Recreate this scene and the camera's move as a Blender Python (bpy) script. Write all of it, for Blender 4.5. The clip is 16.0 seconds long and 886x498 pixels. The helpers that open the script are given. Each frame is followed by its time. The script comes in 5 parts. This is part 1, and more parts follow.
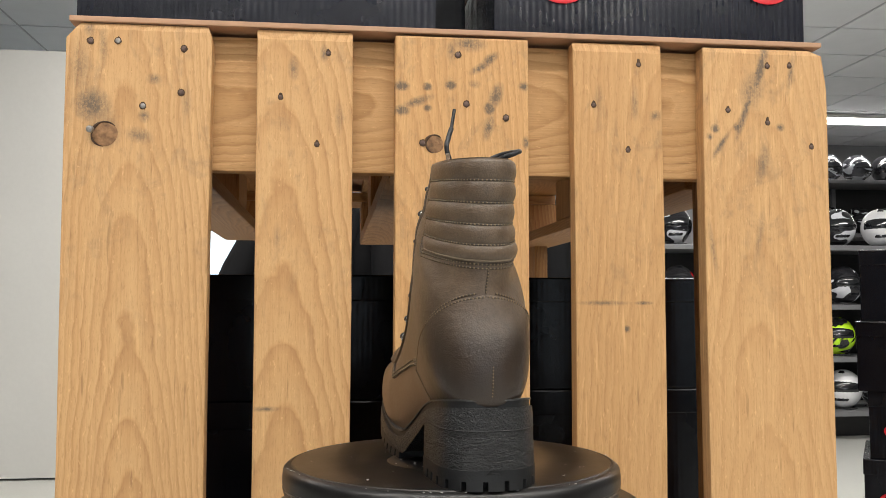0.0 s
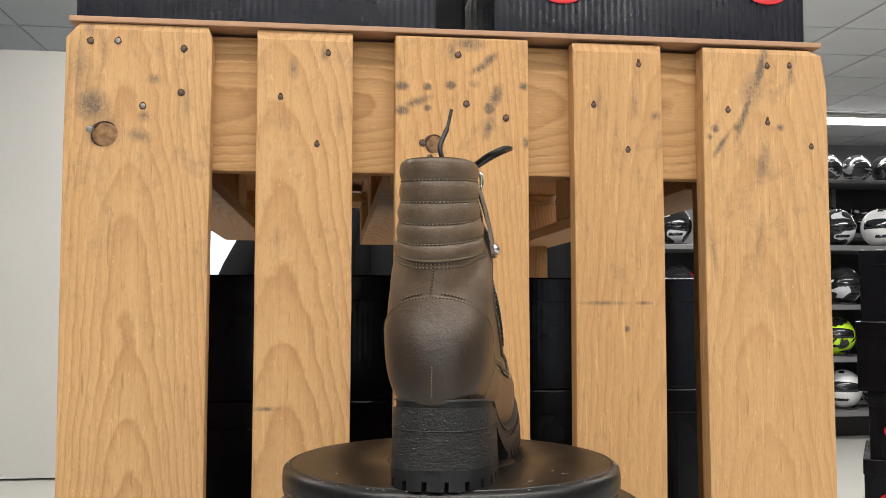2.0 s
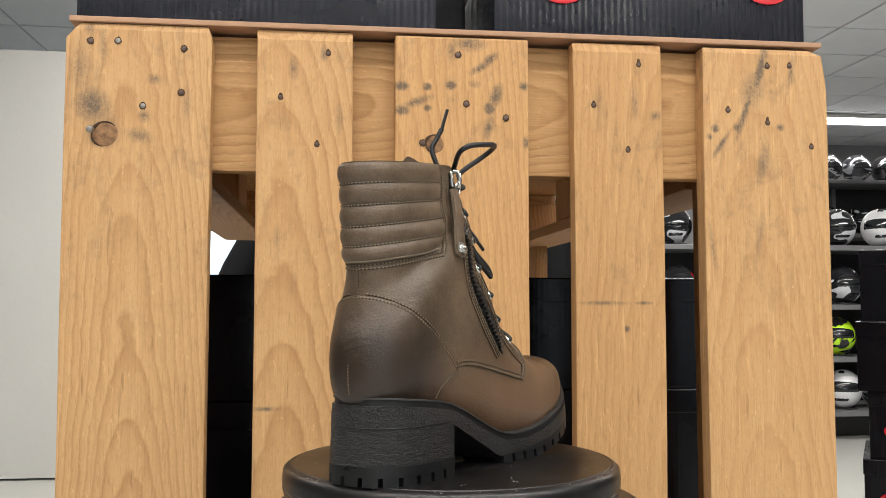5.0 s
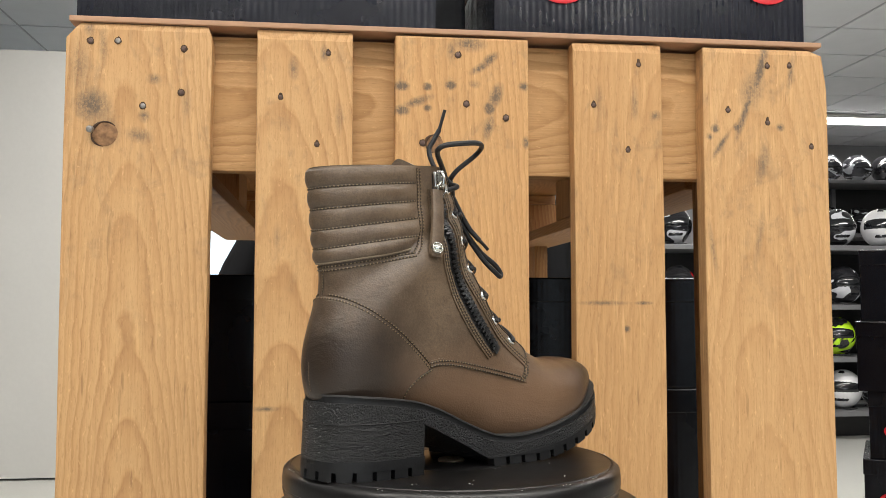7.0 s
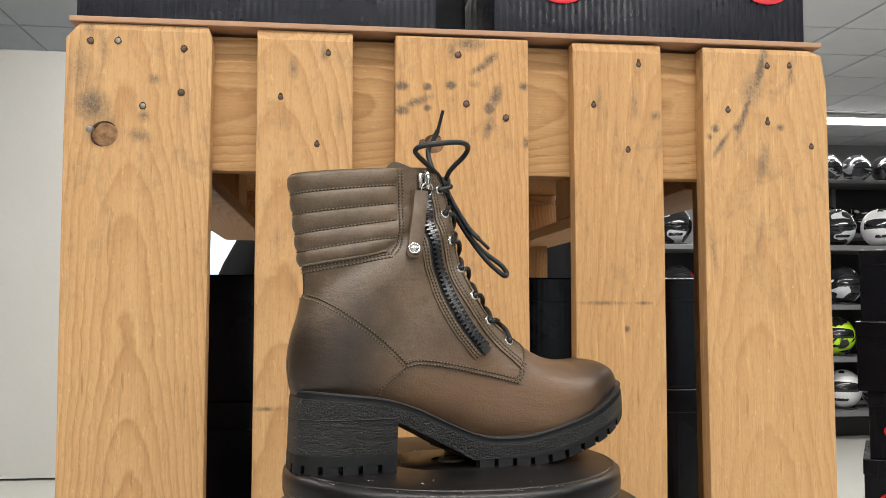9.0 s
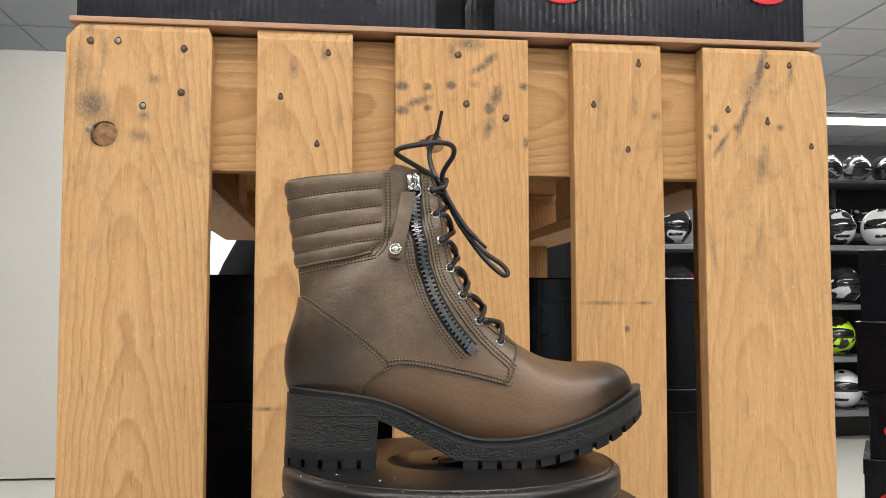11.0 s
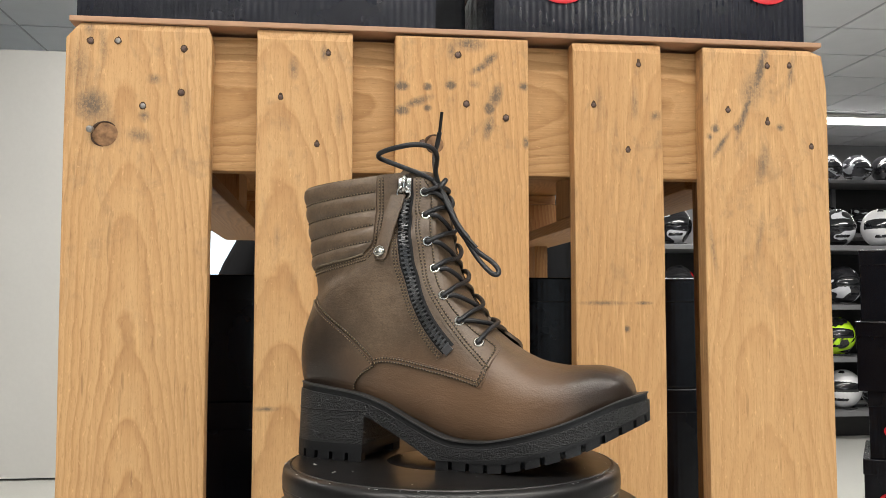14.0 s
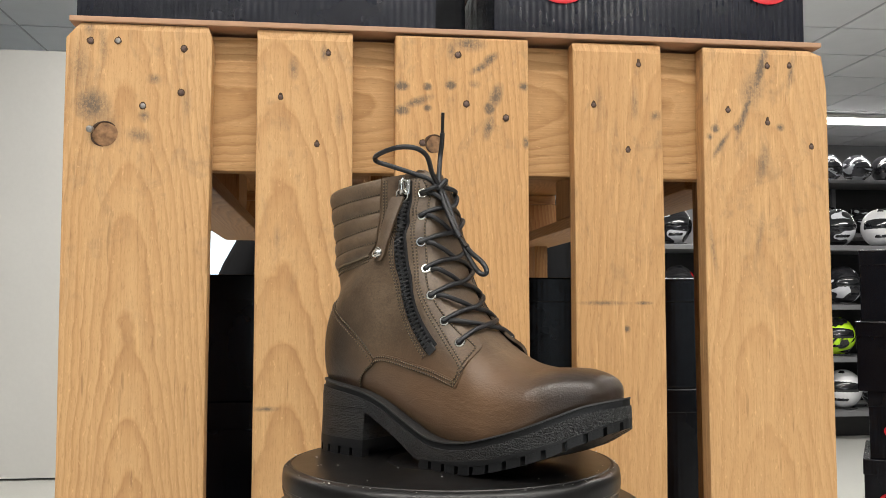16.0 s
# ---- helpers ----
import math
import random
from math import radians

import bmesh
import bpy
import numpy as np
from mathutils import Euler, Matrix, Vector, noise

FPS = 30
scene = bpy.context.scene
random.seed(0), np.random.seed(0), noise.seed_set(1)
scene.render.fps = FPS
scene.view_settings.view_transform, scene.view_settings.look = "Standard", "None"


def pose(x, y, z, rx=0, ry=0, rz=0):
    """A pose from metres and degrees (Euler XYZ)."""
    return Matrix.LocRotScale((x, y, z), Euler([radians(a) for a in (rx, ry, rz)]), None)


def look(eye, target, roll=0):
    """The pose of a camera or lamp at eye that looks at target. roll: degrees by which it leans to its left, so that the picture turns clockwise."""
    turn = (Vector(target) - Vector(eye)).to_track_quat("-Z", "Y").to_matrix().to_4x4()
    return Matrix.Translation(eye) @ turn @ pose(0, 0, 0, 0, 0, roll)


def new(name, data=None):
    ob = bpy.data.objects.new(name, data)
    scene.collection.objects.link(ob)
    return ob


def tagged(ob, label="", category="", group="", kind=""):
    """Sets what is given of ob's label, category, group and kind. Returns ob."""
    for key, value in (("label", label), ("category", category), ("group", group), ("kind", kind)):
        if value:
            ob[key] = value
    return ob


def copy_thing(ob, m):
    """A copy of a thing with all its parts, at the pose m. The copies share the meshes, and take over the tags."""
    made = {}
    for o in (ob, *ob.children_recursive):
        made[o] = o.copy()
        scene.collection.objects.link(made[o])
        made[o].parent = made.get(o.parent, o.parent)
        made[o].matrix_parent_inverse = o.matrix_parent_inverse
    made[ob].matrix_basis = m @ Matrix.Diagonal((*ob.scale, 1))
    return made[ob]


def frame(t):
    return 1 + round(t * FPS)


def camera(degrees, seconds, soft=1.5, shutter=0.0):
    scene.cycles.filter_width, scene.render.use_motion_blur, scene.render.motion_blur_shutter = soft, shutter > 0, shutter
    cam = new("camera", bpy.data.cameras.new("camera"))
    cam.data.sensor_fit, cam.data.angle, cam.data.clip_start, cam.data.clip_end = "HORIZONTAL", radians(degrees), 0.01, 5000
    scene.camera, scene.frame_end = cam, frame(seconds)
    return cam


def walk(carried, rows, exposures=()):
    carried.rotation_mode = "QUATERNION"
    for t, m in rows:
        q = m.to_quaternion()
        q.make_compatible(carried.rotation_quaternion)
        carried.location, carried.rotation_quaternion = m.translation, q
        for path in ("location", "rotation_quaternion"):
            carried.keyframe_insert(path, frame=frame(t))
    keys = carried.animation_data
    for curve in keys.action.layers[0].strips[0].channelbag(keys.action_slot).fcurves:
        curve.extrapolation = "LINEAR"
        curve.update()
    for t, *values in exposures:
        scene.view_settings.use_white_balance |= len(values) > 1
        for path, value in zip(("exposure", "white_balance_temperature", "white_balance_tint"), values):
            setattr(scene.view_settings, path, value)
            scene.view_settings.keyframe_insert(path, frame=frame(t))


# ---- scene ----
cam = camera(52.18, 16.0, soft=0.85)
EYE = (0.2720, -0.9464, 0.9091)
walk(cam, [(0.0, look(EYE, (0.3922, 0.0444, 0.9722))), (16.0, look(EYE, (0.3922, 0.0444, 0.9722)))], exposures=[(0.0, 0.0), (16.0, 0.0)])

AXIS = (0.3600, -0.2713, 0.7960)      # turntable axis, at the height of the platter's top
PALLET_TOP = 1.2
FLOOR = 0.0
CEILING = 2.75

# ---- light ----
world = bpy.data.worlds.new("world")
scene.world = world
world.use_nodes = True
world.node_tree.nodes["Background"].inputs[0].default_value = (0.8, 0.9, 1.0, 1)
world.node_tree.nodes["Background"].inputs[1].default_value = 0.15


def strip_lamp(x, y, length, power):
    lamp = bpy.data.lights.new("strip_lamp", "AREA")
    lamp.shape, lamp.size, lamp.size_y, lamp.energy = "RECTANGLE", length, 0.14, power
    lamp.color = (1.0, 0.96, 0.9)
    ob = new("strip_lamp", lamp)
    ob.matrix_world = pose(x, y, CEILING - 0.09)
    return ob


STRIPS = [(0.6, -1.15, 5.5), (0.6, -3.0, 5.5), (0.6, 1.6, 5.5), (2.2, 3.3, 6.0), (4.6, 7.2, 8.0)]
for sx, sy, sl in STRIPS:
    strip_lamp(sx, sy, sl - 0.05, 74 * sl / 5.5)

# fill lamp behind the camera, as from an unseen shop front guessed from reflections
front_fill = bpy.data.lights.new("front_fill_lamp", "AREA")
front_fill.shape, front_fill.size, front_fill.size_y, front_fill.energy, front_fill.color = "RECTANGLE", 4.6, 1.9, 9, (0.9, 0.96, 1.0)
new("front_fill_lamp", front_fill).matrix_world = look((0.8, -4.86, 1.35), (0.8, 0.0, 1.35))


# ---- materials ----
class Kit:
    pass


def mat(name, build):
    m = bpy.data.materials.new(name)
    m.use_nodes = True
    nt = m.node_tree
    b = nt.nodes["Principled BSDF"]

    def put(key, val):
        if isinstance(val, bpy.types.NodeSocket):
            nt.links.new(val, b.inputs[key])
        else:
            b.inputs[key].default_value = val

    def ramp(fac, stops):
        r = nt.nodes.new("ShaderNodeValToRGB")
        e = r.color_ramp.elements
        while len(e) < len(stops):
            e.new(0.5)
        for i, (p, c) in enumerate(stops):
            e[i].position = p
            e[i].color = (*c, 1) if isinstance(c, tuple) else (c, c, c, 1)
        nt.links.new(fac, r.inputs[0])
        return r.outputs[0]

    def mix(fac, a, c, blend="MIX"):
        n = nt.nodes.new("ShaderNodeMix")
        n.data_type, n.blend_type = "RGBA", blend
        for idx, val in ((0, fac), (6, a), (7, c)):
            if isinstance(val, bpy.types.NodeSocket):
                nt.links.new(val, n.inputs[idx])
            elif idx == 0:
                n.inputs[0].default_value = val
            else:
                n.inputs[idx].default_value = (*val, 1)
        return n.outputs[2]

    def math_(op, a, c=0.0, d=None):
        n = nt.nodes.new("ShaderNodeMath")
        n.operation = op
        for idx, val in ((0, a), (1, c), (2, d)):
            if val is None:
                continue
            if isinstance(val, bpy.types.NodeSocket):
                nt.links.new(val, n.inputs[idx])
            else:
                n.inputs[idx].default_value = val
        return n.outputs[0]

    def coords(scale=(1, 1, 1), shift=True):
        tc = nt.nodes.new("ShaderNodeTexCoord")
        mp = nt.nodes.new("ShaderNodeMapping")
        nt.links.new(tc.outputs["Object"], mp.inputs["Vector"])
        mp.inputs["Scale"].default_value = scale
        if shift:
            oi = nt.nodes.new("ShaderNodeObjectInfo")
            sc = nt.nodes.new("ShaderNodeVectorMath")
            sc.operation = "SCALE"
            sc.inputs[0].default_value = (7.3, 3.1, 5.7)
            nt.links.new(oi.outputs["Random"], sc.inputs["Scale"])
            nt.links.new(sc.outputs[0], mp.inputs["Location"])
        return mp.outputs[0]

    def noise_(vec, scale, detail=4.0, rough=0.55, dist=0.0):
        n = nt.nodes.new("ShaderNodeTexNoise")
        nt.links.new(vec, n.inputs["Vector"])
        n.inputs["Scale"].default_value, n.inputs["Detail"].default_value = scale, detail
        n.inputs["Roughness"].default_value, n.inputs["Distortion"].default_value = rough, dist
        return n.outputs["Fac"]

    def bump(height, strength, distance, after=None):
        n = nt.nodes.new("ShaderNodeBump")
        n.inputs["Strength"].default_value, n.inputs["Distance"].default_value = strength, distance
        nt.links.new(height, n.inputs["Height"])
        if after is not None:
            nt.links.new(after, n.inputs["Normal"])
        return n.outputs[0]

    kit = Kit()
    kit.nt, kit.put, kit.ramp, kit.mix, kit.math, kit.coords, kit.noise, kit.bump = nt, put, ramp, mix, math_, coords, noise_, bump
    build(kit)
    return m


def plain(name, colour, rough, metal=0.0, grain=0.0, size=200.0, spread=0.12, coat=0.0, spec=0.5):
    def build(k):
        v = k.coords()
        n = k.noise(v, size)
        big = k.noise(v, size / 25)
        f = k.math("ADD", k.math("MULTIPLY", n, 0.5), k.math("MULTIPLY", big, 0.5))
        lo = tuple(c * (1 - spread) for c in colour)
        hi = tuple(min(1, c * (1 + spread)) for c in colour)
        k.put("Base Color", k.ramp(f, [(0.3, lo), (0.7, hi)]))
        k.put("Roughness", k.math("ADD", k.math("MULTIPLY", big, 0.16), rough - 0.08))
        k.put("Metallic", metal)
        k.put("Coat Weight", coat)
        k.put("Specular IOR Level", spec)
        if grain:
            k.put("Normal", k.bump(n, 0.5, grain))
    return mat(name, build)


def wood(name, light, mid, dark, stain=0.5, ring=1.0, dirt=(), hatch=0.35):
    """Flat-sawn softwood, its grain along the local z axis: growth rings round a tilted pith behind the face."""
    def build(k):
        tc = k.nt.nodes.new("ShaderNodeTexCoord")
        oi = k.nt.nodes.new("ShaderNodeObjectInfo")
        place = k.nt.nodes.new("ShaderNodeCombineXYZ")
        r2 = k.math("FRACT", k.math("MULTIPLY", oi.outputs["Random"], 13.7))
        r3 = k.math("FRACT", k.math("MULTIPLY", oi.outputs["Random"], 37.1))
        k.nt.links.new(k.math("MULTIPLY_ADD", oi.outputs["Random"], 0.15, -0.075), place.inputs[0])
        k.nt.links.new(k.math("MULTIPLY_ADD", r2, 0.13, -0.12), place.inputs[1])
        k.nt.links.new(k.math("MULTIPLY", r3, 4.0), place.inputs[2])
        mp = k.nt.nodes.new("ShaderNodeMapping")
        k.nt.links.new(tc.outputs["Object"], mp.inputs["Vector"])
        k.nt.links.new(place.outputs[0], mp.inputs["Location"])
        mp.inputs["Rotation"].default_value = (0.06, 0.025, 0.0)
        w = k.nt.nodes.new("ShaderNodeTexWave")
        w.wave_type, w.rings_direction, w.wave_profile = "RINGS", "Z", "SAW"
        k.nt.links.new(mp.outputs[0], w.inputs["Vector"])
        w.inputs["Scale"].default_value = 62.0
        w.inputs["Distortion"].default_value = 11.0
        w.inputs["Detail"].default_value = 5.0
        w.inputs["Detail Scale"].default_value = 0.085
        w.inputs["Detail Roughness"].default_value = 0.55
        fibre = k.noise(k.coords((1, 1, 0.035)), 420.0, 4.0, 0.7)
        streak = k.noise(k.coords((1, 1, 0.05)), 70.0, 3.0, 0.6)
        patch = k.noise(k.coords((1, 1, 0.45)), 10.0, 4.0, 0.6)
        rings = k.ramp(w.outputs["Fac"], [(0.0, light), (0.55, mid), (0.86, dark), (0.93, mid), (1.0, light)])
        rings = k.mix(ring, mid, rings)
        soft = k.mix(0.4, rings, mid)
        c = k.mix(k.ramp(patch, [(0.35, 0.0), (0.65, 1.0)]), rings, soft)
        c = k.mix(k.ramp(streak, [(0.4, 0.0), (0.75, 0.4)]), c, light)
        c = k.mix(k.ramp(fibre, [(0.5, 0.0), (0.75, 0.42)]), c, dark)
        pitch = k.noise(k.coords((1, 1, 0.11)), 190.0, 2.0, 0.5)
        c = k.mix(k.ramp(pitch, [(0.68, 0.0), (0.76, 0.4)]), c, tuple(x * 0.45 for x in dark))
        blotch = k.noise(k.coords((1, 1, 0.8)), 48.0, 5.0, 0.7)
        c = k.mix(k.ramp(blotch, [(0.55, 0.0), (0.8, 0.4)]), c, tuple(x * 0.72 for x in mid))
        # forklift and dirt marks, mostly near the upper end
        z = k.nt.nodes.new("ShaderNodeSeparateXYZ")
        k.nt.links.new(tc.outputs["Object"], z.inputs[0])
        upper = k.ramp(z.outputs[2], [(0.25, 0.12), (0.42, 1.0)])
        grey = k.noise(k.coords((1, 1, 0.55)), 26.0, 6.0, 0.72, 1.2)
        spots = k.noise(k.coords((1, 1, 1)), 75.0, 3.0, 0.6)
        marks = k.math("MULTIPLY", k.ramp(grey, [(0.5, 0.0), (0.64, 1.0)]), k.ramp(spots, [(0.4, 0.2), (0.58, 1.0)]))
        c = k.mix(k.math("MULTIPLY", k.math("MULTIPLY", marks, upper), stain), c, (0.15, 0.11, 0.075))
        # rough-sawn fuzz: short dark fibres and pale torn ones
        fuzz = k.noise(k.coords((1, 1, 0.12), False), 900.0, 3.0, 0.75)
        c = k.mix(k.ramp(fuzz, [(0.3, 0.4), (0.46, 0.0)]), c, tuple(q * 0.72 for q in dark))
        torn = k.noise(k.coords((1, 1, 0.3), False), 330.0, 3.0, 0.7, 0.6)
        c = k.mix(k.ramp(torn, [(0.62, 0.0), (0.72, 0.5)]), c, tuple(min(q * 1.25, 0.8) for q in light))
        # dirt and strap marks, each at its own place: x, z, half sizes, lean, strength
        total = None
        crumble = k.ramp(k.noise(k.coords((1, 1, 0.8), False), 330.0, 5.0, 0.75, 0.8), [(0.36, 0.3), (0.6, 1.0)])
        for mx, mz, rx, rz, lean, strength in dirt:
            spot = k.nt.nodes.new("ShaderNodeMapping")
            spot.vector_type = "TEXTURE"
            k.nt.links.new(tc.outputs["Object"], spot.inputs["Vector"])
            spot.inputs["Location"].default_value = (mx, 0, mz)
            spot.inputs["Rotation"].default_value = (0, radians(lean), 0)
            spot.inputs["Scale"].default_value = (rx, 1, rz)
            ball = k.nt.nodes.new("ShaderNodeTexGradient")
            ball.gradient_type = "SPHERICAL"
            k.nt.links.new(spot.outputs[0], ball.inputs["Vector"])
            one = k.math("MULTIPLY", ball.outputs["Fac"], strength)
            total = one if total is None else k.math("MAXIMUM", total, one)
        if total is not None:
            c = k.mix(k.math("MINIMUM", k.math("MULTIPLY", k.math("MULTIPLY", total, 1.7), crumble), 0.85), c, (0.1, 0.082, 0.066))
        # slanting saw scratches
        rot = k.nt.nodes.new("ShaderNodeMapping")
        k.nt.links.new(tc.outputs["Object"], rot.inputs["Vector"])
        rot.inputs["Rotation"].default_value = (0.0, 0.7, 0.0)
        rot.inputs["Scale"].default_value = (1.0, 1.0, 0.06)
        saw = k.noise(rot.outputs[0], 260.0, 2.0, 0.6)
        c = k.mix(k.ramp(saw, [(0.58, 0.0), (0.75, hatch)]), c, tuple(min(x * 1.2, 0.8) for x in light))
        tint = k.ramp(oi.outputs["Random"], [(0.0, (0.93, 0.9, 0.86)), (0.5, (1.0, 1.0, 1.0)), (1.0, (1.0, 0.96, 0.9))])
        c = k.mix(1.0, c, tint, "MULTIPLY")
        k.put("Base Color", c)
        k.put("Roughness", k.ramp(fibre, [(0.2, 0.48), (0.8, 0.7)]))
        k.put("Specular IOR Level", 0.3)
        h = k.math("ADD", k.math("MULTIPLY", fibre, 0.6), k.math("ADD", k.math("MULTIPLY", w.outputs["Fac"], 0.2), k.math("MULTIPLY", saw, 0.35)))
        k.put("Normal", k.bump(h, 0.45, 0.0014))
    return mat(name, build)


MARKS = [
    [(-0.046, 0.515, 0.0231, 0.0204, 20, 0.80), (0.015, 0.543, 0.0095, 0.0068, 0, 0.60), (-0.050, 0.593, 0.0068, 0.0095, 0, 0.60), (-0.036, 0.578, 0.0054, 0.0272, 0, 0.40), (0.001, 0.484, 0.0177, 0.0095, 15, 0.50), (-0.034, 0.486, 0.0204, 0.0177, 0, 0.70), (-0.059, 0.552, 0.0150, 0.0408, 0, 0.35), (0.048, 0.520, 0.0068, 0.0204, 0, 0.30), (0.006, 0.504, 0.0068, 0.0082, 0, 0.70)],
    [(-0.037, 0.205, 0.0177, 0.0034, 0, 0.60), (-0.012, 0.559, 0.0068, 0.0163, 0, 0.50), (0.036, 0.507, 0.0054, 0.0204, 0, 0.35), (-0.027, 0.381, 0.0054, 0.0177, 0, 0.30), (0.020, 0.576, 0.0054, 0.0109, 0, 0.60)],
    [(-0.065, 0.544, 0.0095, 0.0061, 0, 1.30), (-0.038, 0.544, 0.0061, 0.0054, 0, 1.20), (-0.013, 0.546, 0.0075, 0.0061, 0, 1.20), (-0.065, 0.518, 0.0102, 0.0068, 0, 1.20), (-0.038, 0.521, 0.0054, 0.0048, 0, 1.10), (0.029, 0.522, 0.0075, 0.0088, 0, 1.20), (0.030, 0.576, 0.0129, 0.0061, -35, 0.90), (0.036, 0.536, 0.0088, 0.0177, 20, 0.90), (0.028, 0.502, 0.0068, 0.0177, 15, 0.80), (0.013, 0.548, 0.0082, 0.0054, 0, 0.50), (0.067, 0.547, 0.0082, 0.0054, 0, 0.90), (0.069, 0.486, 0.0054, 0.0082, 0, 0.90), (0.007, 0.592, 0.0231, 0.0109, 0, 0.70), (-0.048, 0.528, 0.0231, 0.0061, -20, 0.70), (-0.012, 0.584, 0.0068, 0.0136, 0, 0.50), (0.019, 0.566, 0.0163, 0.0054, -30, 0.80)],
    [(-0.018, 0.314, 0.0340, 0.0034, 0, 0.60), (0.026, 0.314, 0.0122, 0.0027, 0, 0.80), (0.019, 0.533, 0.0054, 0.0245, 0, 0.45), (-0.021, 0.533, 0.0082, 0.0231, 0, 0.30), (0.042, 0.519, 0.0082, 0.0068, -40, 0.50), (0.007, 0.286, 0.0048, 0.0048, 0, 0.90)],
    [(-0.006, 0.574, 0.0068, 0.0394, 16, 1.00), (-0.025, 0.525, 0.0054, 0.0422, 20, 0.90), (-0.060, 0.507, 0.0061, 0.0061, 0, 1.20), (-0.034, 0.509, 0.0061, 0.0061, 0, 1.10), (-0.066, 0.498, 0.0048, 0.0048, 0, 1.00), (0.016, 0.510, 0.0061, 0.0054, 0, 0.90), (-0.054, 0.488, 0.0041, 0.0231, 35, 0.80), (-0.017, 0.551, 0.0177, 0.0272, 15, 0.50), (0.030, 0.572, 0.0048, 0.0299, 10, 0.50), (-0.005, 0.469, 0.0082, 0.0272, 15, 0.50), (-0.011, 0.387, 0.0054, 0.0408, 10, 0.35), (-0.065, 0.374, 0.0041, 0.0408, -8, 0.40)],
]
RING = (0.55, 0.6, 0.45, 0.36, 0.33)
HATCH = (0.3, 0.25, 0.3, 0.6, 0.5)
DECK_WOOD = [wood("pine_board", (0.63, 0.393, 0.187), (0.545, 0.316, 0.139), (0.33, 0.158, 0.058), 0.35, RING[i], MARKS[i], HATCH[i]) for i in range(5)]
# cross boards: the shade behind the deck is put into a browner tone
WOOD_SHADED = wood("shaded_pine", (0.54, 0.32, 0.145), (0.46, 0.26, 0.105), (0.35, 0.18, 0.066), 0.3)
# a third, darker tone for all the pine further back
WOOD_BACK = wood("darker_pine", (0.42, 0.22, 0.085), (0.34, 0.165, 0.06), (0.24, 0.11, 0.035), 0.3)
SHEET = plain("hardboard", (0.42, 0.24, 0.14), 0.6, 0, 0.0005, 60)
NAIL = plain("rusty_nail", (0.13, 0.085, 0.07), 0.5, 0.5, 0.0004, 400, 0.4)
NAIL_BRIGHT = plain("bright_nail", (0.3, 0.28, 0.26), 0.42, 0.8, 0.0003, 400, 0.3)
KNOT = plain("knot_wood", (0.24, 0.125, 0.055), 0.75, 0, 0.004, 170, 0.75)
CRATER = plain("split_wood", (0.07, 0.035, 0.015), 0.8, 0, 0.001, 300, 0.5)
BLACK_PLASTIC = plain("black_plastic", (0.0065, 0.006, 0.006), 0.36, 0, 0.0002, 500, 0.3)
DARK_METAL = plain("black_enamel", (0.012, 0.012, 0.013), 0.4, 0, 0, 200, 0.3)
BRASS = plain("brass_hub", (0.6, 0.5, 0.36), 0.45, 0.9, 0.0002, 300)
WHITE_WALL = plain("white_wall", (0.6, 0.592, 0.565), 0.6, 0, 0.0004, 60, 0.03)
GREY_WALL = plain("grey_wall", (0.2, 0.2, 0.21), 0.7, 0, 0.0004, 60, 0.05)
CEIL = plain("ceiling_tile", (0.76, 0.77, 0.8), 0.85, 0, 0.0006, 160, 0.05)
CEIL_GRID = plain("ceiling_grid", (0.42, 0.42, 0.44), 0.5)
FLOORMAT = plain("vinyl_floor", (0.5, 0.5, 0.47), 0.35, 0, 0.0003, 90, 0.07)
SHELF_METAL = plain("shelf_metal", (0.2, 0.2, 0.21), 0.4, 0.3)
RED_INK = plain("red_print", (0.55, 0.012, 0.02), 0.35)


def glow(name, colour, strength):
    def build(k):
        k.put("Base Color", (*colour, 1))
        k.put("Emission Color", (*colour, 1))
        k.put("Emission Strength", strength)
    return mat(name, build)


TUBE = glow("lit_diffuser", (1.0, 0.97, 0.93), 6.0)
DAYLIGHT = glow("bright_window", (0.72, 0.9, 1.0), 1.5)
# faint fill glow for the panes of the assumed shop front
DIM_FILL_PANE = glow("dim_fill_pane", (0.5, 0.6, 0.7), 0.22)


def carton_material(name, rib, tone=1.0):
    def build(k):
        w = k.nt.nodes.new("ShaderNodeTexWave")
        w.wave_type, w.bands_direction = "BANDS", "X"
        k.nt.links.new(k.coords((1, 1, 0.02), False), w.inputs["Vector"])
        w.inputs["Scale"].default_value = 42.0
        w.inputs["Distortion"].default_value = 0.6
        dents = k.noise(k.coords(), 9.0, 3.0)
        fine = k.noise(k.coords(), 120.0, 2.0)
        k.put("Base Color", k.ramp(dents, [(0.3, (0.002 * tone, 0.0022 * tone, 0.004 * tone)), (0.7, (0.005 * tone, 0.0055 * tone, 0.008 * tone))]))
        k.put("Roughness", k.ramp(fine, [(0.3, 0.13), (0.7, 0.2)]))
        k.put("Specular IOR Level", 0.2 if tone == 1.0 else 0.45)
        n1 = k.bump(w.outputs["Fac"], rib, 0.0009)
        k.put("Normal", k.bump(dents, 0.12, 0.012, n1))
    return mat(name, build)


CARTON = carton_material("glossy_black_carton", 0.03)
# ribbed boxes on top: base colour lifted threefold for their bluish reflections
CARTON_RIBBED_LIT = carton_material("ribbed_black_carton_lit", 0.6, 3.0)


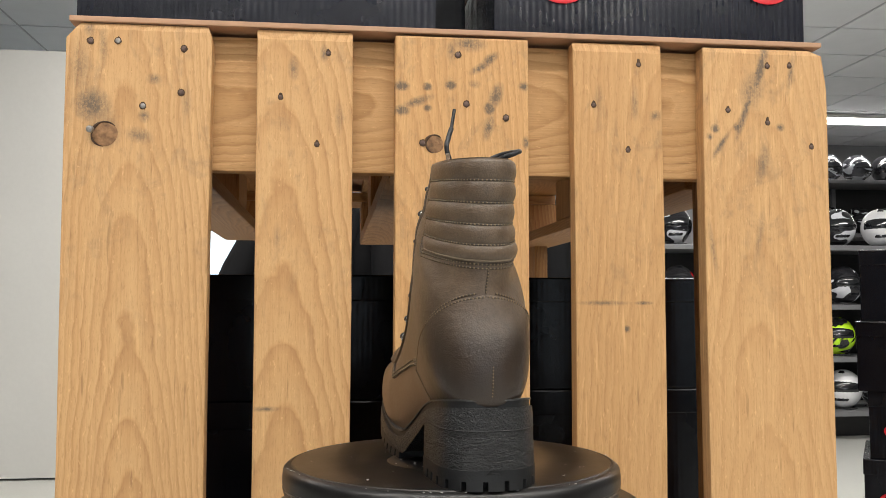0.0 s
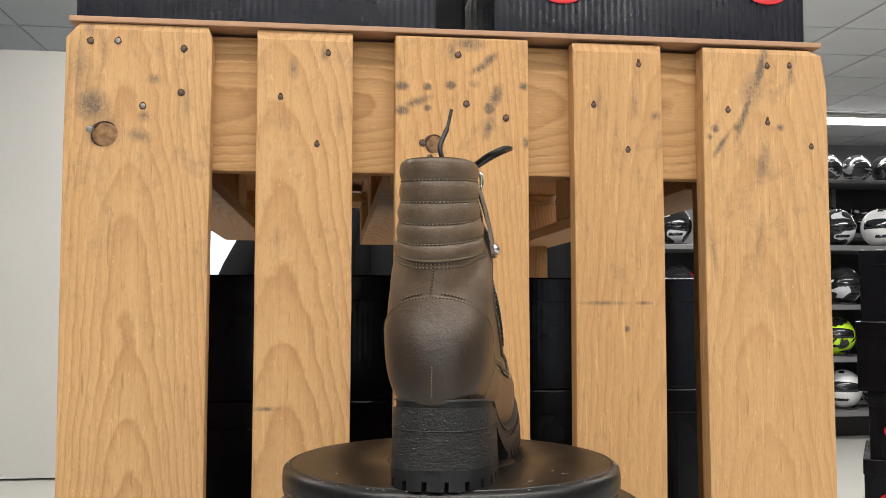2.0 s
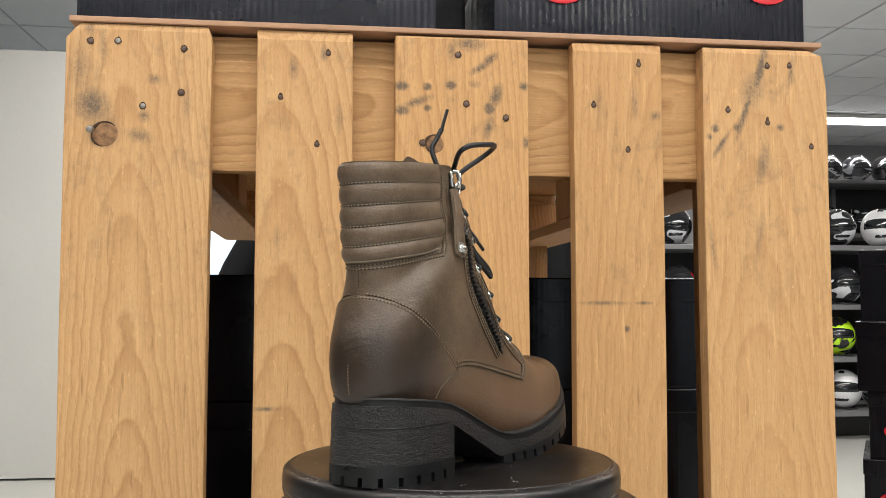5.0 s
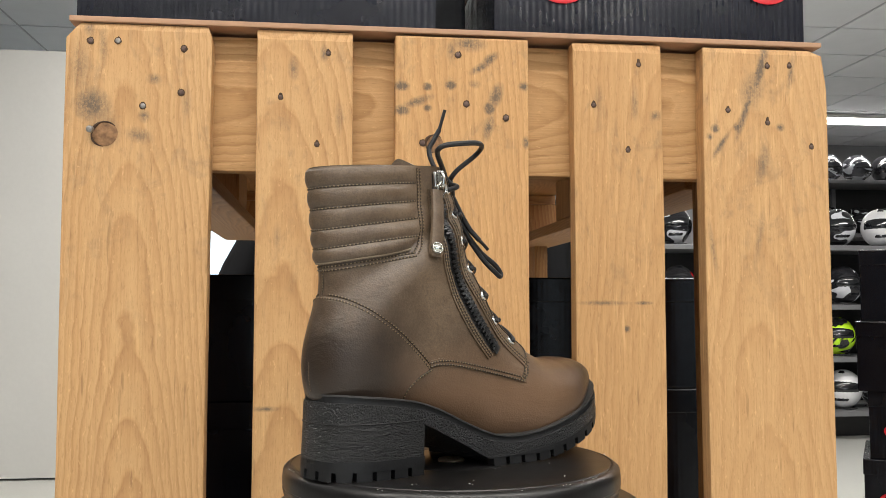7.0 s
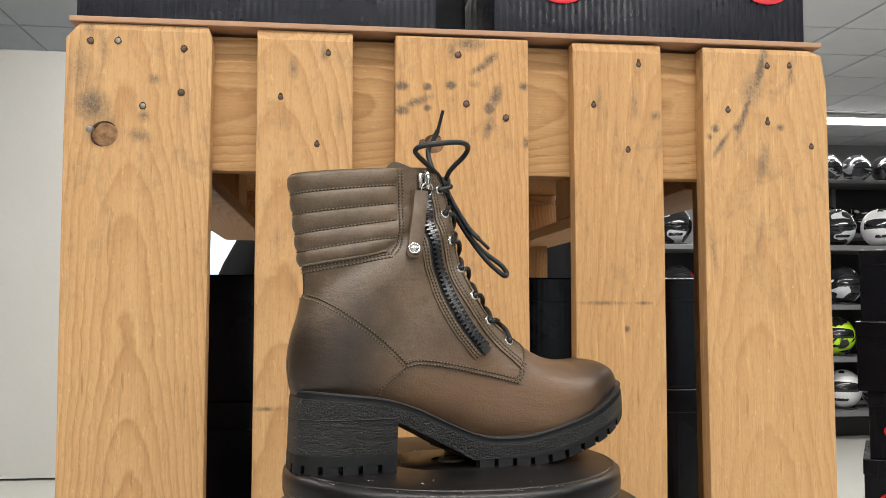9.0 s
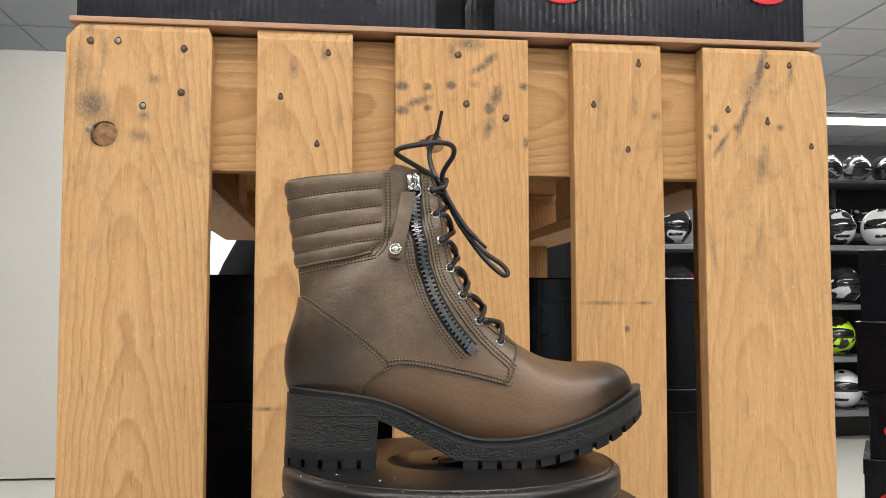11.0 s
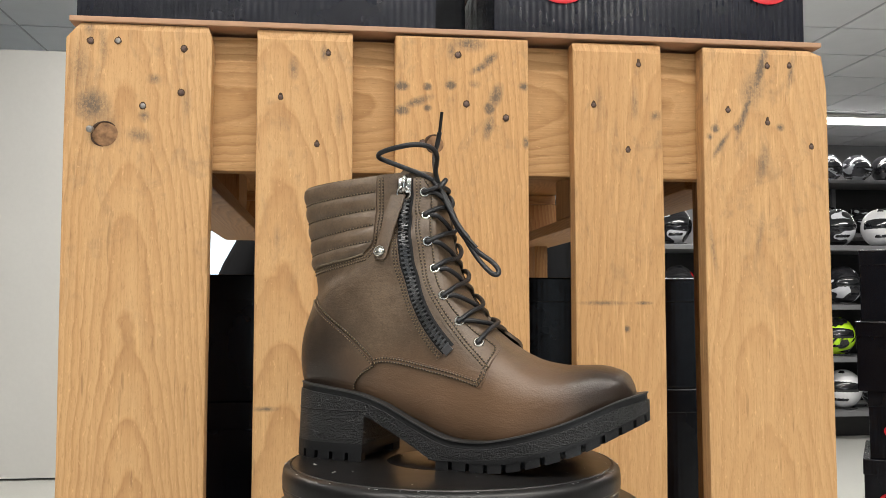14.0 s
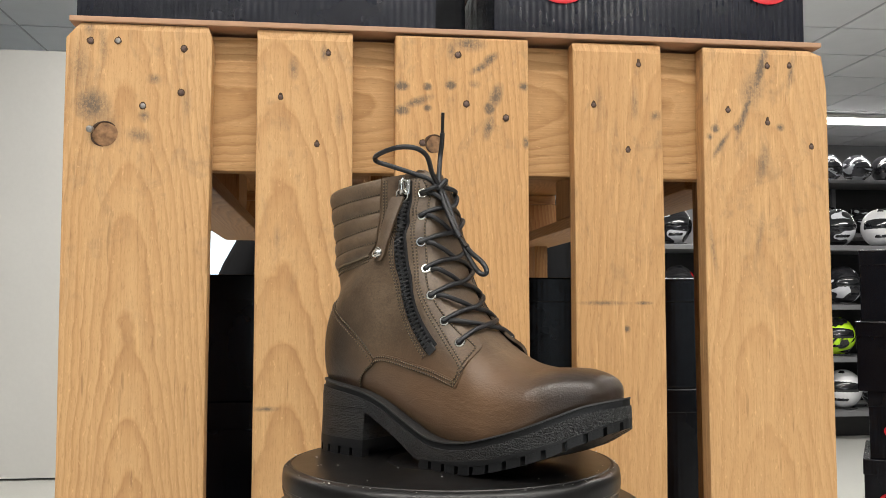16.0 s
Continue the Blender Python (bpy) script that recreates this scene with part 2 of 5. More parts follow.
# ---- building helpers ----
def link(name, bm, material, parent=None, label="", smooth=False):
    me = bpy.data.meshes.new(name)
    bmesh.ops.recalc_face_normals(bm, faces=bm.faces)
    bm.to_mesh(me)
    bm.free()
    me.materials.append(material)
    if smooth:
        me.polygons.foreach_set("use_smooth", [True] * len(me.polygons))
        me.set_sharp_from_angle(angle=radians(42))
        me.update()
    ob = new(name, me)
    ob.parent = parent
    return tagged(ob, label)


def part(name, bm, material, parent, label="", smooth=False):
    return link(name, bm, material, parent, label, smooth)


def empty(name, m, label, category, group="", kind=""):
    ob = new(name)
    ob.matrix_world = m
    ob.empty_display_size = 0.05
    return tagged(ob, label, category, group, kind)


def box(x0, y0, z0, x1, y1, z1, bevel=0.0, segments=2):
    bm = bmesh.new()
    bmesh.ops.create_cube(bm, size=1.0)
    for v in bm.verts:
        v.co = Vector((x0 + (v.co.x + 0.5) * (x1 - x0), y0 + (v.co.y + 0.5) * (y1 - y0), z0 + (v.co.z + 0.5) * (z1 - z0)))
    if bevel:
        bmesh.ops.bevel(bm, geom=bm.edges[:], offset=bevel, segments=segments, affect="EDGES", profile=0.6)
    return bm


def lathe(profile, segments=96, bm=None, at=(0, 0, 0)):
    """Turns (radius, height) pairs round z."""
    bm = bm or bmesh.new()
    rings = []
    for r, z in profile:
        if r < 1e-6:
            rings.append([bm.verts.new((at[0], at[1], at[2] + z))])
        else:
            rings.append([bm.verts.new((at[0] + r * math.cos(2 * math.pi * i / segments), at[1] + r * math.sin(2 * math.pi * i / segments), at[2] + z)) for i in range(segments)])
    for a, b in zip(rings, rings[1:]):
        for i in range(segments):
            j = (i + 1) % segments
            if len(a) == 1 and len(b) > 1:
                bm.faces.new((a[0], b[i], b[j]))
            elif len(b) == 1 and len(a) > 1:
                bm.faces.new((a[i], a[j], b[0]))
            elif len(a) > 1:
                bm.faces.new((a[i], a[j], b[j], b[i]))
    return bm


def tube(points, radius, bm=None, sides=8, flat=1.0, taper=None):
    """A round cord through the points, with closed ends."""
    bm = bm or bmesh.new()
    pts = [Vector(p) for p in points]
    up = Vector((0.31, 0.52, 0.79)).normalized()
    rings = []
    for i, p in enumerate(pts):
        d = (pts[min(i + 1, len(pts) - 1)] - pts[max(i - 1, 0)]).normalized()
        a = (up - d * up.dot(d))
        a = a.normalized() if a.length > 1e-4 else d.orthogonal().normalized()
        up = a
        b = d.cross(a)
        r = radius * (taper(i / (len(pts) - 1)) if taper else 1)
        rings.append([bm.verts.new(p + a * (r * math.cos(2 * math.pi * k / sides)) + b * (r * flat * math.sin(2 * math.pi * k / sides))) for k in range(sides)])
    for a, b in zip(rings, rings[1:]):
        for k in range(sides):
            j = (k + 1) % sides
            bm.faces.new((a[k], a[j], b[j], b[k]))
    bm.faces.new(rings[0][::-1])
    bm.faces.new(rings[-1])
    return bm


def spline(points, per=8):
    """A smooth line through the points."""
    p = [np.array(q, float) for q in points]
    p = [2 * p[0] - p[1]] + p + [2 * p[-1] - p[-2]]
    out = []
    for i in range(1, len(p) - 2):
        for k in range(per):
            t = k / per
            a, b, c, d = p[i - 1:i + 3]
            out.append(0.5 * (2 * b + (c - a) * t + (2 * a - 5 * b + 4 * c - d) * t * t + (3 * b - a - 3 * c + d) * t ** 3))
    out.append(p[-2])
    return out


# ---- the room ----
def slab(name, x0, y0, z0, x1, y1, z1, material, label, category):
    return tagged(link(name, box(x0, y0, z0, x1, y1, z1), material), label, category, kind="structure")


X0, X1, Y0, Y1 = -6.0, 9.0, -5.0, 8.7
slab("floor", X0, Y0, -0.1, X1, Y1, 0.0, FLOORMAT, "light grey vinyl shop floor", "floor")
slab("wall_north", X0, Y1, 0.0, X1, Y1 + 0.15, CEILING, GREY_WALL, "plain grey back wall of the shop", "wall")
slab("wall_south", X0, Y0 - 0.15, 0.0, X1, Y0, CEILING, GREY_WALL, "plain pale shop wall", "wall")
slab("wall_east", X1, Y0, 0.0, X1 + 0.15, Y1, CEILING, GREY_WALL, "plain pale shop side wall", "wall")
slab("wall_west", X0 - 0.15, Y0, 0.0, X0, Y1, CEILING, GREY_WALL, "plain pale shop side wall", "wall")
slab("wall_partition", -3.6, 4.07, 0.012, -0.62, 4.15, 2.28, WHITE_WALL, "white painted free-standing partition wall", "wall")


# unseen window, added to go with the fill lamp behind the camera
front = empty("window_2", pose(0.8, -4.97, 1.35), "assumed shop-front window, unseen, added as fill", "window", "", "structure")
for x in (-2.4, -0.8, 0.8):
    part("pane", box(x + 0.03, -0.012, -0.97, x + 1.57, 0.0, 0.97), DIM_FILL_PANE, front, "dimly glowing pane of the assumed shop front")
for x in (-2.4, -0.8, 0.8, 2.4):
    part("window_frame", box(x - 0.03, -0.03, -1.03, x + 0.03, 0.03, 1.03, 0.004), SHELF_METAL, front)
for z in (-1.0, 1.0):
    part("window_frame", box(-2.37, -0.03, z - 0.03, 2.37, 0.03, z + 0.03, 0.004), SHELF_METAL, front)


def ceiling():
    bm = bmesh.new()
    size, gap = 0.6, 0.012
    for i in range(int((X1 - X0) / size)):
        for j in range(int((Y1 - Y0) / size) + 1):
            x, y = X0 + i * size, Y0 + j * size
            m = bmesh.ops.create_cube(bm, size=1.0)
            for v in m["verts"]:
                v.co = Vector((x + gap + (v.co.x + 0.5) * (size - 2 * gap), y + gap + (v.co.y + 0.5) * (size - 2 * gap), CEILING + 0.004 + (v.co.z + 0.5) * 0.02))
    tagged(link("ceiling", bm, CEIL), "grey suspended ceiling of square mineral tiles", "ceiling", kind="structure")
    slab("ceiling_grid", X0, Y0, CEILING + 0.012, X1, Y1, CEILING + 0.1, CEIL_GRID, "grey ceiling grid between the tiles", "ceiling")


ceiling()


def ceiling_light(x, y, length):
    t = empty("ceiling_light", pose(x, y, CEILING), "long white linear ceiling light, lit", "ceiling light", "linear ceiling lights")
    part("housing", box(-length / 2, -0.1, -0.035, length / 2, 0.1, 0.0, 0.006), WHITE_WALL, t)
    part("diffuser", box(-length / 2 + 0.02, -0.075, -0.07, length / 2 - 0.02, 0.075, -0.036, 0.01), TUBE, t, "glowing white diffuser")
    return t


for sx, sy, sl in STRIPS:
    ceiling_light(sx, sy, sl)


# ---- the pallet on its end ----
def plank_mesh(w, t, l, seed, knots=(), wane=0.0):
    """A sawn board: width along x, thickness along y, length along z, centred."""
    rnd = random.Random(seed)
    bm = bmesh.new()
    nz = 28
    bmesh.ops.create_cube(bm, size=1.0)
    bmesh.ops.scale(bm, vec=(w, t, l), verts=bm.verts)
    bmesh.ops.bevel(bm, geom=bm.edges[:], offset=0.0022, segments=2, affect="EDGES", profile=0.6)
    long_edges = [e for e in bm.edges if abs(e.verts[0].co.z - e.verts[1].co.z) > l * 0.9]
    bmesh.ops.subdivide_edges(bm, edges=long_edges, cuts=nz, use_grid_fill=False)
    o = Vector((rnd.uniform(0, 50), rnd.uniform(0, 50), 0))
    for v in bm.verts:
        n = noise.noise_vector(o + Vector((v.co.x * 6, v.co.y * 6, v.co.z * 2.2)))
        f = noise.noise_vector(o + Vector((v.co.x * 30, v.co.y * 30, v.co.z * 35)))
        v.co += Vector((n.x * 0.0018 + f.x * 0.0004, n.y * 0.0004, 0))
    return bm


def clip_corner(bm, w, l, side, dx, dz):
    """Cuts an upper corner of a board off at a slant."""
    co = Vector((side * (w / 2 - dx), 0, l / 2))
    no = Vector((side * dz, 0, dx)).normalized()
    bmesh.ops.bisect_plane(bm, geom=bm.verts[:] + bm.edges[:] + bm.faces[:], plane_co=co, plane_no=no, clear_outer=True)
    edges = [e for e in bm.edges if e.is_boundary]
    bmesh.ops.holes_fill(bm, edges=edges)


EDGES = [(0.0, 0.145), (0.191, 0.291), (0.3356, 0.4806), (0.5294, 0.6294), (0.6773, 0.8223)]
pallet = empty("pallet", pose(0.41, 0.07, 0), "worn pine shipping pallet standing on end on the floor", "pallet")


def chamfer_top(bm, t, l, drop, deep):
    """Planes the upper front edge of a board off."""
    co = Vector((0, -t / 2 + deep, l / 2))
    bmesh.ops.bisect_plane(bm, geom=bm.verts[:] + bm.edges[:] + bm.faces[:], plane_co=co, plane_no=Vector((0, -drop, deep)).normalized(), clear_outer=True)
    bmesh.ops.holes_fill(bm, edges=[e for e in bm.edges if e.is_boundary])


def board_at(name, w, t, l, m, seed, material=WOOD_SHADED, corners=(), planed=None):
    bm = plank_mesh(w, t, l, seed)
    for c in corners:
        clip_corner(bm, w, l, *c)
    if planed:
        chamfer_top(bm, t, l, *planed)
    ob = part(name, bm, material, pallet)
    ob.matrix_parent_inverse = pallet.matrix_world.inverted()
    ob.matrix_basis = m
    return ob


CORNERS = {0: [(-1, 0.014, 0.016), (1, 0.004, 0.012)], 4: [(1, 0.007, 0.05), (1, 0.02, 0.009)]}
PLANED = [(0.007, 0.002), (0.010, 0.003), (0.003, 0.001), (0.010, 0.003), (0.006, 0.002)]
TOPS = [1.199, 1.1985, 1.1975, 1.197, 1.1965]
for i, (a, b) in enumerate(EDGES):
    board_at("deck_board", b - a, 0.022, TOPS[i], pose((a + b) / 2, 0.011, TOPS[i] / 2), 11 + i, DECK_WOOD[i], CORNERS.get(i, ()), PLANED[i])
for i, z in enumerate((1.1235, 0.6, 0.0725)):
    board_at("cross_board", 0.145, 0.022, 0.818, pose(0.411, 0.0335, z, 0, 90, 0), 31 + i, WOOD_SHADED)
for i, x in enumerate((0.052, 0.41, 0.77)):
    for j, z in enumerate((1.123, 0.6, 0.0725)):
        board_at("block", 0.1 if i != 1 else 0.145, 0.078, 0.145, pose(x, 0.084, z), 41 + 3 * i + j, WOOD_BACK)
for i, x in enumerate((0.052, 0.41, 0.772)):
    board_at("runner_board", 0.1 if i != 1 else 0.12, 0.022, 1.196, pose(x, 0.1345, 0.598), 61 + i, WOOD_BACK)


def nail(x, z, r, material, deep=0.0, out=0.0):
    bm = lathe([(0, 0.0012), (r * 0.55, 0.0011), (r * 0.9, 0.0006), (r, 0.0), (r, -0.004), (0, -0.004)], 14)
    ob = part("nail", bm, material, pallet)
    ob.matrix_parent_inverse = pallet.matrix_world.inverted()
    ob.matrix_basis = pose(x, -out - 0.0002, z, 90 + (8 if out else 0), 0, 0)
    if deep:
        bm = bmesh.new()
        n = 22
        rnd = random.Random(int(x * 9999))
        ring = [bm.verts.new((r * (1.25 + rnd.uniform(-0.1, 0.25)) * math.cos(6.2832 * k / n), -0.0004,
                              r * (1.3 + rnd.uniform(-0.1, 0.3) + (deep if math.sin(6.2832 * k / n) > 0.9 else 0)) * math.sin(6.2832 * k / n))) for k in range(n)]
        bm.faces.new(ring)
        c = part("nail_hole", bm, CRATER, pallet)
        c.matrix_parent_inverse = pallet.matrix_world.inverted()
        c.matrix_basis = pose(x, 0, z)


NAILS = [(0.024, 1.180, 0), (0.051, 1.181, 1), (0.117, 1.175, 0), (0.115, 1.129, 0), (0.077, 1.114, 1), (0.265, 1.175, 2), (0.216, 1.127, 2), (0.254, 1.078, 2),
         (0.403, 1.178, 0), (0.412, 1.125, 0), (0.455, 1.111, 0), (0.365, 1.082, 0), (0.603, 1.174, 3), (0.552, 1.128, 2), (0.590, 1.079, 2),
         (0.778, 1.178, 2), (0.752, 1.177, 2), (0.705, 1.126, 2), (0.751, 1.113, 3), (0.802, 1.087, 2)]
for x, z, k in NAILS:
    nail(x, z, 0.0028 if k < 2 else 0.0023, NAIL_BRIGHT if k == 1 else NAIL, {0: 0.05, 1: 0.1, 2: 0.6, 3: 1.5}[k])
nail(0.0275, 1.087, 0.0036, NAIL_BRIGHT, 0, 0.010)
for x, z, r in ((0.040, 1.084, 0.0125), (0.378, 1.081, 0.0095)):
    bm = lathe([(0, 0.0007), (r * 0.5, 0.0005), (r * 0.85, 0.0004), (r, 0.0001), (r, -0.004), (0, -0.004)], 30)
    for v in bm.verts:
        v.co.x *= 1 + 0.05 * math.sin(2 * math.atan2(v.co.y, v.co.x) + x * 9)
    ring = tube([(1.02 * r * math.cos(a) * (1 + 0.05 * math.sin(2 * a + x * 9)), 1.02 * r * math.sin(a), 0.0) for a in np.linspace(0.7, 4.6, 31)], 0.0013, None, 6, 1.0, lambda q: 0.25 + math.sin(math.pi * q) * (0.8 + 0.3 * math.sin(17 * q)))
    crack = part("knot_crack", ring, CRATER, pallet)
    crack.matrix_parent_inverse = pallet.matrix_world.inverted()
    crack.matrix_basis = pose(x, -0.0002, z, 90, 0, 0)
    ob = part("knot", bm, KNOT, pallet, "dark round knot")
    ob.matrix_parent_inverse = pallet.matrix_world.inverted()
    ob.matrix_basis = pose(x, 0, z, 90, 0, 0)


# ---- the flat pallet behind, and the sheet on top ----
def flat_pallet():
    t = empty("flat_pallet", pose(0.41, 0.75, 1.056), "pine pallet lying flat as a display top", "pallet")
    n = [0]

    def put(name, w, th, l, m):
        n[0] += 1
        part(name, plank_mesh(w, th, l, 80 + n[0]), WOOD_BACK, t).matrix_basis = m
    # lengths run along the pallet's y axis
    for x in (-0.355, 0.0, 0.355):
        lift = 0.009 - x * 0.023      # the runners are unevenly worn
        put("runner_board", 0.1 if x else 0.145, 0.022, 1.2, pose(x, 0, 0.011 + lift, 90, 0, 0))
        for y in (-0.5275, 0.0, 0.5275):
            put("block", 0.1 if x else 0.145, 0.145, 0.078 - lift, pose(x, y, 0.0615 + lift / 2))
    for y in (-0.5275, 0.0, 0.5275):
        put("cross_board", 0.145, 0.022, 0.8, Matrix.Translation((0, y, 0.112)) @ pose(0, 0, 0, 90, 0, 0) @ pose(0, 0, 0, 0, 90, 0))
    for i in range(5):
        put("deck_board", 0.145 if i % 2 == 0 else 0.1, 0.019, 1.2, pose(-0.327 + 0.1637 * i, 0, 0.133, 90, 0, 0))
    return t


flat_pallet()
bm = box(0.0025, -0.0015, 1.2, 0.8165, 1.36, 1.2058, 0.0012)
tagged(link("top_sheet", bm, SHEET), "thin brown hardboard sheet laid on the pallets", "sheet")
for x, wide in ((0.105, 0.08), (0.766, 0.032)):
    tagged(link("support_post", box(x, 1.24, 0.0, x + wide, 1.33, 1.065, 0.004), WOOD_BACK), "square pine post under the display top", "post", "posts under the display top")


# ---- black cartons ----
def carton(x, y, z, w, d, h, turn=0.0, lid=0.035, label="glossy black cardboard shoe box", logo=None, group="shoe boxes", skin_mat=None):
    """A lidded box; x, y, z is the middle of its base."""
    t = empty("shoe_box", pose(x, y, z, 0, 0, turn), label, "box", group)
    bm = box(-w / 2 + 0.002, -d / 2 + 0.002, 0, w / 2 - 0.002, d / 2 - 0.002, h - 0.004, 0.0015)
    part("body", bm, skin_mat or CARTON, t)
    part("lid", box(-w / 2, -d / 2, h - lid, w / 2, d / 2, h, 0.0022), skin_mat or CARTON, t)
    if logo:
        for lx, lz, s in logo:
            ring = tube([(lx + s * math.cos(a), -d / 2 - 0.0015, lz + 0.62 * s * math.sin(a)) for a in np.linspace(0, 6.2832, 33)], s * 0.14, None, 6)
            tube([(lx + s * (0.25 + 0.34 * math.cos(a)), -d / 2 - 0.0015, lz + 0.3 * s * math.sin(a)) for a in np.linspace(0, 6.2832, 25)], s * 0.13, ring, 6)
            for v in ring.verts:
                v.co.y = -d / 2 - 0.0008 + (v.co.y + d / 2 + 0.0015) * 0.1
            part("logo", ring, RED_INK, t, "red printed oval emblem")
    return t


ON_TOP = 1.2066
carton(0.1924, 0.165, ON_TOP, 0.3824, 0.29, 0.14, 0, 0.03, skin_mat=CARTON_RIBBED_LIT)
carton(0.6278, 0.165, ON_TOP, 0.3665, 0.29, 0.14, 0, 0.03, logo=[(-0.1046, 0.0575, 0.024), (0.1359, 0.066, 0.024)], skin_mat=CARTON_RIBBED_LIT)
carton(0.41, 0.3, ON_TOP, 0.05, 0.3, 0.13, 0, 0.03)
# inside, between the pallets
for k in range(6):
    h = 0.144
    z = 0.925 - h * (6 - k)
    carton(0.21, 0.44, z + 0.0, 0.40, 0.27, h - 0.001 if k < 5 else 0.171, 0, 0.036)
for k in range(6):
    h = 0.158
    z = 0.9505 - h * (6 - k)
    carton(0.63, 0.44, z + 0.0, 0.40, 0.27, h - 0.001, 0, 0.035)
# a stack beside the pallet, turned towards the aisle
for k, (z, h, xl) in enumerate([(0.0, 0.145, 1.41), (0.1455, 0.145, 1.40), (0.291, 0.145, 1.412), (0.4365, 0.1455, 1.405), (0.5825, 0.1435, 1.420), (0.7265, 0.150, 1.396), (0.877, 0.154, 1.408)]):
    turn = -33 - (k * 37 % 3)
    m = pose(xl, 0.9, z, 0, 0, turn) @ Matrix.Translation((0.18, 0.15, 0))
    carton(m.translation.x, m.translation.y, z, 0.36, 0.30, h, turn, 0.034, "glossy black cardboard shoe box in a stack", [(-0.125, 0.06, 0.022)] if k in (3, 4) else None)



# ---- the turntable ----
pedestal = empty("pedestal", pose(AXIS[0] + 0.006, AXIS[1], 0), "black round display pedestal on the floor", "pedestal")
ZB = AXIS[2] - 0.030
part("drum", lathe([(0, 0), (0.150, 0), (0.153, 0.004), (0.150, 0.02), (0.142, 0.03), (0.142, ZB - 0.012), (0.139, ZB - 0.004), (0.133, ZB), (0, ZB)], 96), BLACK_PLASTIC, pedestal, "", True)

turntable = empty("turntable", pose(AXIS[0], AXIS[1], ZB), "black plastic motorised turntable on a pedestal", "turntable")
part("foot", lathe([(0, 0), (0.09, 0), (0.09, 0.004), (0, 0.004)], 64), BLACK_PLASTIC, turntable)
R = 0.1235
platter = part("platter", lathe([(0, -0.0015), (0.0135, -0.0015), (0.0145, -0.0003), (0.0465, -0.0002), (0.0475, -0.0008), (0.0485, -0.0002), (0.0935, -0.0002), (0.0945, 0.0), (0.1165, 0.0), (0.1172, -0.0008), (0.1182, -0.0003),
                (0.1205, -0.0012), (R - 0.0006, -0.0034), (R, -0.0075), (R, -0.0135), (R - 0.0008, -0.0142), (R - 0.0008, -0.0155), (R, -0.0162), (R - 0.002, -0.0240), (R - 0.006, -0.0258), (0, -0.0258)], 128), BLACK_PLASTIC, turntable, "black platter with a bevelled rim", True)
hub = part("hub", lathe([(0, 0.0002), (0.0025, 0.0002), (0.003, 0.0007), (0.0088, 0.0008), (0.0100, -0.0001), (0.0100, -0.0014), (0, -0.0014)], 48), BRASS, platter, "small brass centre hub", True)


speck = random.Random(8)
bm = bmesh.new()
for k in range(70):
    a, r = speck.uniform(0, 6.283), speck.choice((speck.uniform(0.03, 0.116), speck.uniform(0.1185, 0.1215)))
    d = speck.uniform(0.0003, 0.0009)
    z = 0.0003 if r < 0.1165 else -0.0006
    bmesh.ops.create_cube(bm, size=1.0, matrix=pose(r * math.cos(a), r * math.sin(a), z, 0, 0, speck.uniform(0, 90)) @ Matrix.Diagonal((d * 1.7, d, 0.0003, 1)))
DUST = plain("pale_dust", (0.5, 0.49, 0.47), 0.8)
tagged(part("dust", bm, DUST, platter, "pale dust specks"), kind="stuff")


# ---- the boot ----
# Paired points of the side outline, toe to rim: sole/back side x, z and instep/front side x, z; half width; middle; fullness; low bulge
SECTIONS = np.array([
    [136, 50, 136, 54, 8, 1, 2.2, 1],
    [132.5, 46, 133, 61, 18, 1.5, 2.4, 1.05],
    [126.5, 42, 127.5, 67.5, 26.5, 0.8, 2.5, 1.1],
    [113, 35, 114, 71.5, 34.5, -1.5, 2.55, 1.2],
    [99, 27, 99, 71.5, 40, -3.6, 2.55, 1.25],
    [86, 20, 87, 71.5, 42.2, -3.8, 2.55, 1.3],
    [68, 14, 67, 75.5, 42.6, -3.3, 2.6, 1.35],
    [50, 11, 47, 86, 42, -2.8, 2.65, 1.35],
    [27, 11, 31, 99, 39, -1.6, 2.6, 1.3],
    [6, 14, 19, 112, 36.5, -0.8, 2.6, 1.2],
    [-18, 24, 11, 124, 35.8, -1.2, 2.65, 1.1],
    [-43, 33, 5, 135, 35, -0.6, 2.75, 1],
    [-70, 39, 2, 143, 34.6, 0.6, 2.75, 1],
    [-98, 42, 0, 150, 34.6, 1.6, 2.5, 1],
    [-116, 50, -1, 156, 35, 2, 2.4, 1],
    [-121, 63, -2, 161, 35.2, 2, 2.35, 1],
    [-121.5, 78, -3, 168, 35, 1.8, 2.3, 1],
    [-119, 92, -4, 174, 34.3, 1.5, 2.25, 1],
    [-114.5, 107, -5, 180, 32.7, 2.3, 2.2, 1],
    [-112, 122, -6, 186, 28.4, 3.3, 2.2, 1],
    [-113, 137, -7, 191, 27, 2, 2.2, 1],
    [-116, 160, -9, 198, 24.5, 3, 2.2, 1],
    [-119, 182, -12, 205, 23.5, 2, 2.2, 1],
    [-122.5, 206, -16, 215, 23, 2, 2.2, 1]])
TOP = len(SECTIONS) - 1


def section(s):
    i = int(min(max(math.floor(s), 0), TOP - 1))
    t = s - i
    a, b, c, d = (SECTIONS[min(max(i + k, 0), TOP)] for k in (-1, 0, 1, 2))
    return 0.5 * (2 * b + (c - a) * t + (2 * a - 5 * b + 4 * c - d) * t * t + (3 * b - a - 3 * c + d) * t ** 3)


